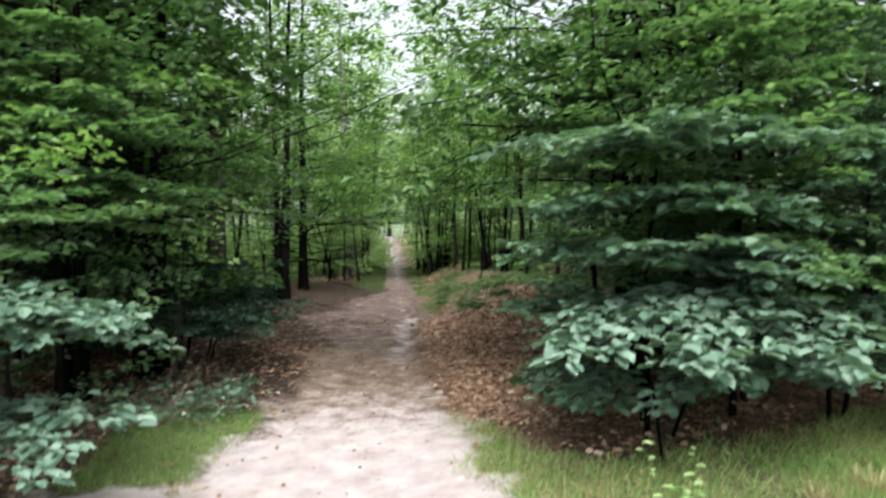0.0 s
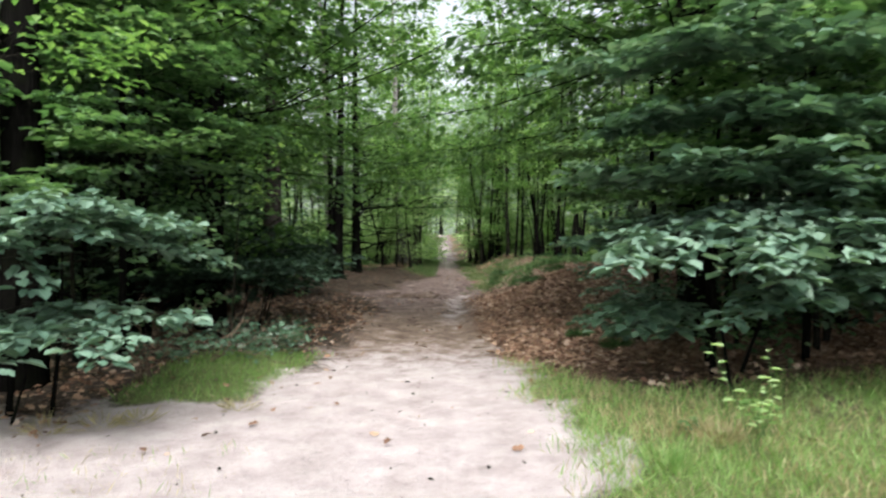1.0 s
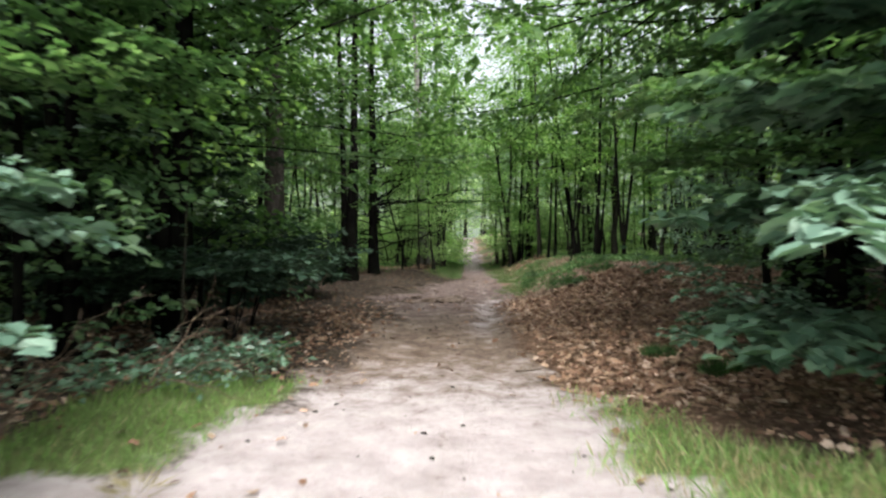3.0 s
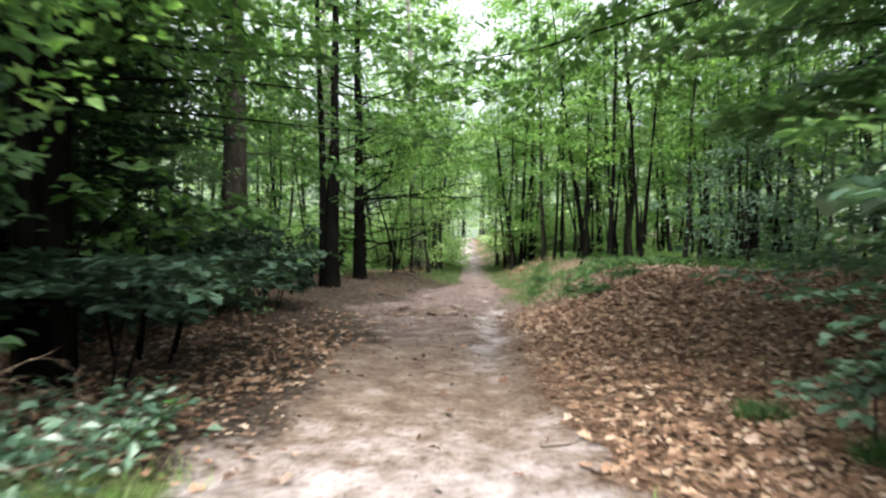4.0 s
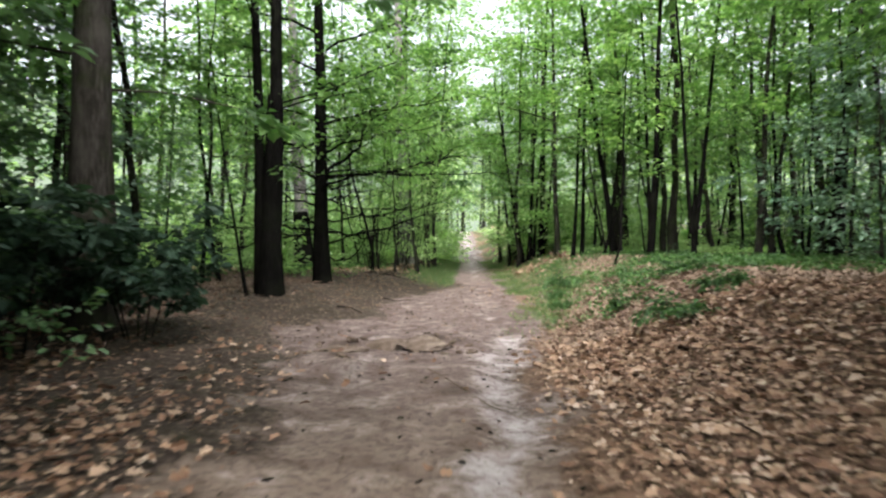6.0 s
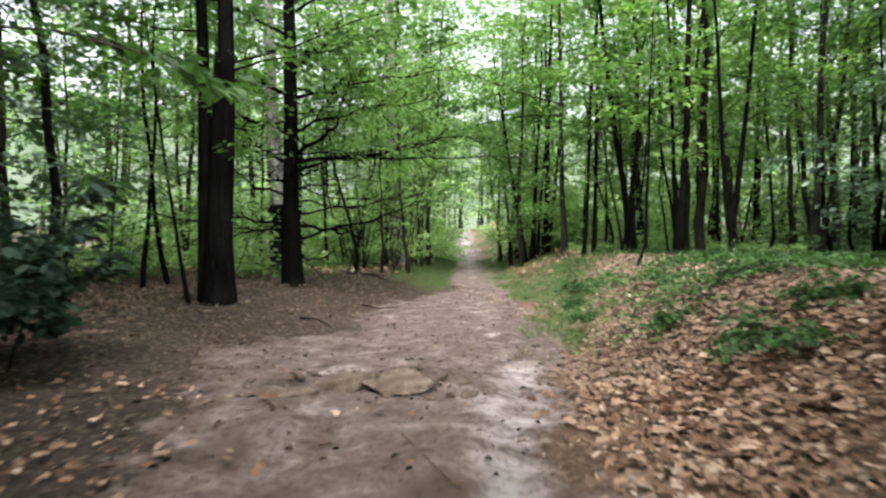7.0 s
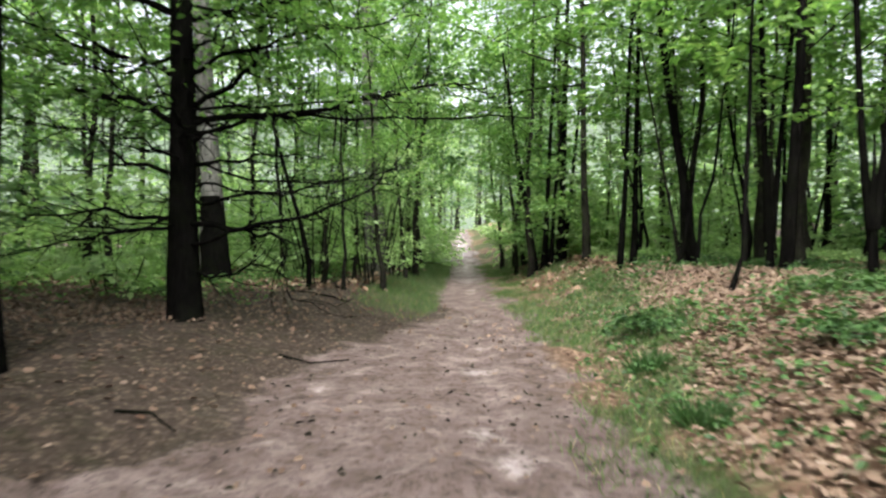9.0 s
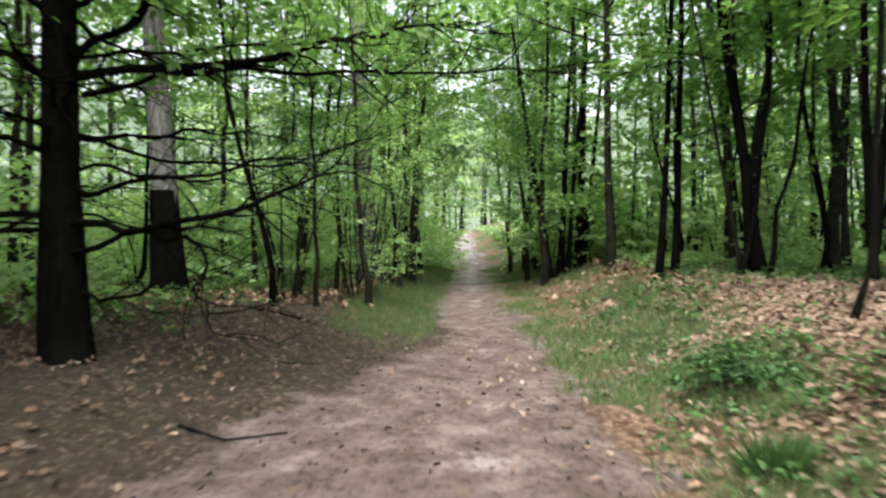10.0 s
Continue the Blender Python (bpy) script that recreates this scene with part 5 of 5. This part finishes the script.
weeds("floor_herbs", "thin green herbs under the young trees", 524, (4, 18, 33, 50), lambda x, y: 30 * value_noise(x, y, 0.4, 15) + 0 * x, 30, 0.14, 0.3, LEAF_PALE)


def bramble_bush(x, y, r, tall, seed, label, leaf=LEAF_HERB):
    """A low dome of leaves on arching stems."""
    rs = np.random.default_rng(seed)
    root = thing("bramble_bush", label, "bush", "brambles")
    root.matrix_basis = Matrix.Translation((x, y, float(height(x, y))))
    lines = []
    for k in range(26):
        a = rs.uniform(0, 6.28)
        lines.append((bent(rs, (0.35 * r * rs.normal(), 0.35 * r * rs.normal(), -0.02), (np.cos(a), np.sin(a), 1.3), 1.5 * max(r, tall) * (0.5 + 0.6 * rs.random()), 7, 0.16, -0.24), 0.004 * np.linspace(1, 0.4, 7)))
    v, f = tubes(lines, 3)
    tagged(part("stem", mesh_of("stem", v, f, [BARK_YOUNG]), root), kind="stuff")
    v, f = foliage(rs, lines, 70, 0.065, 0.07, 0.5)
    tagged(part("foliage", mesh_of("foliage", v, f, [leaf], smooth=False), root), kind="stuff")
    return root


for n, (x, y, r, tall) in enumerate(((2.68, 18.35, 0.36, 0.3), (3.35, 19.0, 0.3, 0.2), (2.5, 20.6, 0.3, 0.18), (3.6, 21.3, 0.4, 0.24), (2.65, 26.4, 0.4, 0.26), (4.4, 25.3, 0.45, 0.3), (5.2, 22.2, 0.4, 0.25), (3.4, 23.6, 0.35, 0.2))):
    bramble_bush(x, y, r, tall, 700 + n, "low dark green bramble bush among dry leaves")

# ---- sticks, chips and single leaves ----


def stick(pts, r, label, bark=TWIG):
    pts = np.array([(a, b, float(height(a, b)) + r * 0.6 + c) for a, b, c in pts])
    v, f = tubes([(pts, r * np.linspace(1, 0.45, len(pts)))], 6)
    return tagged(new("fallen_stick", mesh_of("fallen_stick", v, f, [bark])), label, "stick", "fallen sticks")


stick([(-0.31, 17.68, 0.0), (-0.08, 17.04, 0.01), (0.27, 16.36, 0.0), (0.59, 15.86, 0.0)], 0.007, "thin dry stick lying across the track")
stick([(-0.54, 12.66, 0.0), (-0.37, 12.7, 0.015), (-0.18, 12.57, 0.0)], 0.014, "short brown twig on the trodden earth")
stick([(0.49, 10.12, 0.0), (0.67, 10.17, 0.01), (0.79, 10.3, 0.0)], 0.01, "pale thin twig on the sand")
stick([(-2.32, 23.03, 0.0), (-2.07, 23.07, 0.02), (-1.82, 22.91, 0.0)], 0.016, "short dark stick among dry leaves", BARK_DARK)
stick([(-1.83, 25.68, 0.0), (-1.44, 25.56, 0.02), (-1.04, 25.74, 0.0)], 0.014, "thin dark branch on brown earth", BARK_DARK)
stick([(8.12, 24.73, 0.1), (9.79, 26.14, 0.16), (12.24, 28.11, 0.2)], 0.07, "long fallen pole among the young trees", BARK_GREY)
stick([(-2.93, 30.67, 0.02), (-2.04, 29.84, 0.03), (-1.25, 29.51, 0.0)], 0.022, "dead branch lying at the grass edge", BARK_DARK)

x, y, rs = spread(531, (-3.5, 2.6, 3, 32), lambda x, y: 16 * bare(x, y) * (0.15 + ss(10, 20, y)), 45)
n = len(x)
a = rs.uniform(0, 6.28, n)
v, f = leaves(np.stack([x, y, height(x, y) + 0.004], -1), np.stack([np.cos(a), np.sin(a), 0.1 * np.ones(n)], -1), np.array([0, 0, 1.0]) + rs.normal(0, 0.3, (n, 3)), 0.015 + 0.06 * rs.random(n) ** 2, 0.45, 0.4)
tagged(new("forest_debris", mesh_of("forest_debris", v, f, [BARK_YOUNG], smooth=False)), "dark bark chips and crumbs strewn over the track", "debris", kind="stuff")

# single leaves that can be picked out beside and on the track
kinds = []
for k in range(6):
    rs = np.random.default_rng(540 + k)
    v, f = lobed([(-0.04, 0, 0.006)], [(1, 0, 0.06 * k - 0.1)], [(rs.normal(0, 0.3), rs.normal(0, 0.3), 1)], [0.055 + 0.008 * k], 0.8, 0.1 + 0.08 * k, np.array([0.1 * k]))
    kinds.append(mesh_of("loose_leaf", v, f, [BROWNED if k % 2 else LITTER], smooth=False))
x, y, rs = spread(550, (-2.6, 3.2, 6.5, 26), lambda x, y: 9 * (ss(0.9, 1.6, x) + ss(-0.9, -1.5, x) * (1 - 0.85 * ss(15, 18, y)) + 0.05), 13)
for n, (a, b) in enumerate(list(zip(x, y))[:280]):
    ob = part("loose_leaf", kinds[n % 6], carpet)
    ob.matrix_basis = Matrix.LocRotScale((a, b, float(height(a, b)) + 0.02), Euler((rs.normal(0, 0.2), rs.normal(0, 0.2), rs.uniform(0, 6.28))), None)

stand("bright_sapling", "slim sapling with a few yellow-green leaves at its tip", -3.0, 9.3, [((0, 0, 0), (0.12, -0.12), 2.9, 0.016)], BARK_YOUNG, LEAF_FRESH, 421, first=0.8, limbs=5, reach=0.55, rise=0.1, size=0.12, per_m=9, tilt=0.3)
stand("bright_sapling", "young tree holding a flat spray of yellow-green leaves", -4.8, 5.5, [((0, 0, 0), (0.42, -0.08), 3.15, 0.026)], BARK_YOUNG, LEAF_FRESH, 420, first=0.93, limbs=5, reach=1.5, rise=0.08, size=0.1, per_m=11, tilt=0.2, toward=0.0)

# two beeches whose boughs meet high over the track
for x, y, az, seed in ((-4.3, 12.3, 0.0, 430), (3.9, 9.9, 3.14, 431), (-4.6, 10.2, 0.3, 432), (4.4, 11.8, 3.2, 433)):
    root = make_tree("overhanging_beech", "beech with long leafy boughs reaching over the track", "tree", seed, [((0, 0, 0), (0.0, 0.0), 9.5, 0.1)], BARK_DARK, LEAF_OAK, first=0.44, limbs=16, reach=6.3, rise=0.05,
                     subs=8, sub_len=1.5, thick=0.012, per_m=17, size=0.14, spread=0.12, rich=False, tilt=0.3, toward=az, group="understorey")
    root.matrix_basis = Matrix.Translation((x, y, float(height(x, y))))

# dead twigs in the shrub, a pale weed and bleached grass at the clearing's edge


def dead_twigs(x, y, label, seed, reach=0.9):
    rs = np.random.default_rng(seed)
    root = thing("dead_branch", label, "branch")
    root.matrix_basis = Matrix.Translation((x, y, float(height(x, y))))
    for k in range(5):
        a = rs.uniform(-1.2, 1.2)
        line = bent(rs, (0, 0, 0.0), (np.cos(a), -0.4 + 0.5 * np.sin(a), 0.9), reach * (0.8 + 0.5 * rs.random()), 8, 0.22, -0.06)
        branch(rs, "twig", line[::2], 0.012, TWIG, root, 5, 0.35)
    return root


dead_twigs(-2.95, 8.4, "pale bare twigs sticking out of the shrub", 601, 1.25)
dead_twigs(-2.7, 9.3, "dry leafless twigs beside the grass", 602, 0.7)
dead_twigs(-3.3, 7.2, "bleached thin branch across the dark shrub", 603, 1.3)


def weed_plant(x, y, h, size, n, leaf, label):
    rs = np.random.default_rng(int(abs(x) * 100 + y))
    root = thing("weed", label, "weed")
    root.matrix_basis = Matrix.Translation((x, y, float(height(x, y))))
    for k in range(3):
        line = bent(rs, (0.02 * k, 0, -0.01), (0.3 * np.cos(2.1 * k), 0.3 * np.sin(2.1 * k), 1), h * (0.7 + 0.3 * rs.random()), 6, 0.1)
        v, f = tubes([(line, 0.004 * np.linspace(1, 0.4, 6))], 5)
        stalk = part("stalk", mesh_of("stalk", v, f, [LEAF_HERB]), root)
        for m in range(n):
            p, d = along(line, [0.35 + 0.65 * (m + 0.5) / n])
            a = 2.4 * m + k
            v, f = leaves(p, [(np.cos(a), np.sin(a), 0.1)], [(0, 0, 1)], [size * (0.7 + 0.5 * rs.random())], 0.6)
            part("leaf", mesh_of("leaf", v, f, [leaf], smooth=False), stalk)
    return root


weed_plant(2.3, 4.9, 0.92, 0.1, 8, LEAF_PALE, "small yellow-green weed in front of the dark shrub")
weed_plant(2.6, 5.4, 0.42, 0.1, 5, LEAF_FRESH, "low pale weed in the grass")
weed_plant(-2.2, 9.9, 0.45, 0.12, 6, LEAF_HERB, "leafy weed at the grass edge")
weed_plant(2.0, 5.4, 0.2, 0.09, 5, LEAF_HERB, "small green weed among the grass blades")
for x, y in ((-3.0, 5.85), (-2.75, 6.0), (-3.4, 5.7), (-2.0, 6.5)):
    rs = np.random.default_rng(int(100 * abs(x)))
    n = 90
    a, d = rs.uniform(0, 6.28, n), 0.12 * np.sqrt(rs.random(n))
    px, py = x + d * np.cos(a), y + d * np.sin(a)
    v, f = leaves(np.stack([px, py, height(px, py) - 0.005], -1), np.stack([np.cos(a), np.sin(a), 0.7 * np.ones(n)], -1) + rs.normal(0, 0.35, (n, 3)), rs.normal(0, 1, (n, 3)), 0.14 * (0.5 + rs.random(n)), 0.05, 0, False)
    tagged(new("dry_grass_tuft", mesh_of("dry_grass_tuft", v, f, [STRAW], smooth=False)), "bleached dry grass tuft at the sand's edge", "grass", "dry tufts")

# broken earth on the track: tilted clods


def clod(x, y, size, tilt, turn, seed, label, rough=1.0, lift=0.02, corner=False):
    rs = np.random.default_rng(seed)
    bm = bmesh.new()
    bmesh.ops.create_icosphere(bm, subdivisions=4 if corner else 3, radius=1.0)
    for v in bm.verts:
        p = v.co.copy()
        edge = max(abs(p.x), abs(p.y), abs(p.z)) ** 0.25
        q = Vector((p.x / edge, p.y / edge, p.z / edge))
        n = noise.noise(q * 1.7 + Vector((seed, 0, 0))) * 0.5 + noise.noise(q * 4 + Vector((0, seed, 0))) * 0.25 + noise.noise(q * 9) * 0.1
        q *= 1 + rough * n
        wide = math.hypot(p.x, p.y)
        if corner and wide > 0.01:
            q.xy *= wide / (abs(p.x) + abs(p.y))
        v.co = Vector((q.x * size[0], q.y * size[1], q.z * size[2]))
    me = bpy.data.meshes.new("earth_clod")
    bm.to_mesh(me)
    bm.free()
    me.materials.append(EARTH)
    for p in me.polygons:
        p.use_smooth = True
    ob = tagged(new("earth_clod", me), label, "clod", "broken earth")
    ob.matrix_basis = Matrix.LocRotScale((x, y, float(height(x, y)) + lift), Euler((tilt, 0, turn)), None)
    return ob


clod(-0.4, 18.98, (0.31, 0.36, 0.04), 0.22, 0.1, 31, "tilted slab of broken brown earth on the track", 0.6, 0.05, True)
clod(-0.9, 18.98, (0.3, 0.15, 0.1), 0.25, 0.5, 33, "ragged ridge of dark earth beside the slab", 0.6, -0.02, True)
clod(-1.42, 18.6, (0.34, 0.13, 0.08), 0.2, 0.3, 36, "low crumbling ridge of earth on the track", 0.6, -0.02, True)
shapes = [clod(0, 0, (0.06 + 0.012 * k, 0.04 + 0.006 * k, 0.026 + 0.004 * k), 0.0, 0.0, 3 + 2 * k, "crumbling clod of brown earth on the track") for k in range(4)]
rs = np.random.default_rng(91)
for n in range(30):
    x, y = rs.uniform(-2.0, 0.3), 0.0
    y = 19.05 + 0.22 * (x + 0.4) + rs.normal(0, 0.3)
    ob = shapes[n] if n < 4 else tagged(new("earth_clod", shapes[n % 4].data), "crumbling clod of brown earth on the track", "clod", "broken earth")
    s = rs.uniform(0.35, 1.0)
    ob.matrix_basis = Matrix.LocRotScale((x, y, float(height(x, y)) + 0.004), Euler((rs.normal(0, 0.3), rs.normal(0, 0.3), rs.uniform(0, 6.28))), (s, s, s))
# dark V line along the slab's front edge
stick([(-0.69, 18.95, 0.01), (-0.52, 18.72, 0.01), (-0.37, 18.58, 0.01), (-0.25, 18.7, 0.01), (-0.1, 18.88, 0.01)], 0.011, "dark V-shaped strip at the foot of the earth hump", BARK_DARK)

# taller clumps in the clearing's grass
rs = np.random.default_rng(77)
for k in range(16):
    x, y = rs.uniform(1.5, 6.0), rs.uniform(3.6, 6.4)
    n, r = 150, 0.16
    a, d = rs.uniform(0, 6.28, n), r * np.sqrt(rs.random(n))
    px, py = x + d * np.cos(a), y + d * np.sin(a)
    v, f = leaves(np.stack([px, py, height(px, py) - 0.01], -1), np.stack([np.cos(a) * 0.5, np.sin(a) * 0.5, np.ones(n)], -1) + rs.normal(0, 0.3, (n, 3)), rs.normal(0, 1, (n, 3)), 0.24 * (0.5 + 0.7 * rs.random(n)), 0.04, 0, False)
    tagged(new("grass_clump", mesh_of("grass_clump", v, f, [GRASS if k % 3 else STRAW], smooth=False)), "taller clump of grass in the verge" if k % 3 else "bleached clump of dry grass in the verge", "grass", "verge clumps")
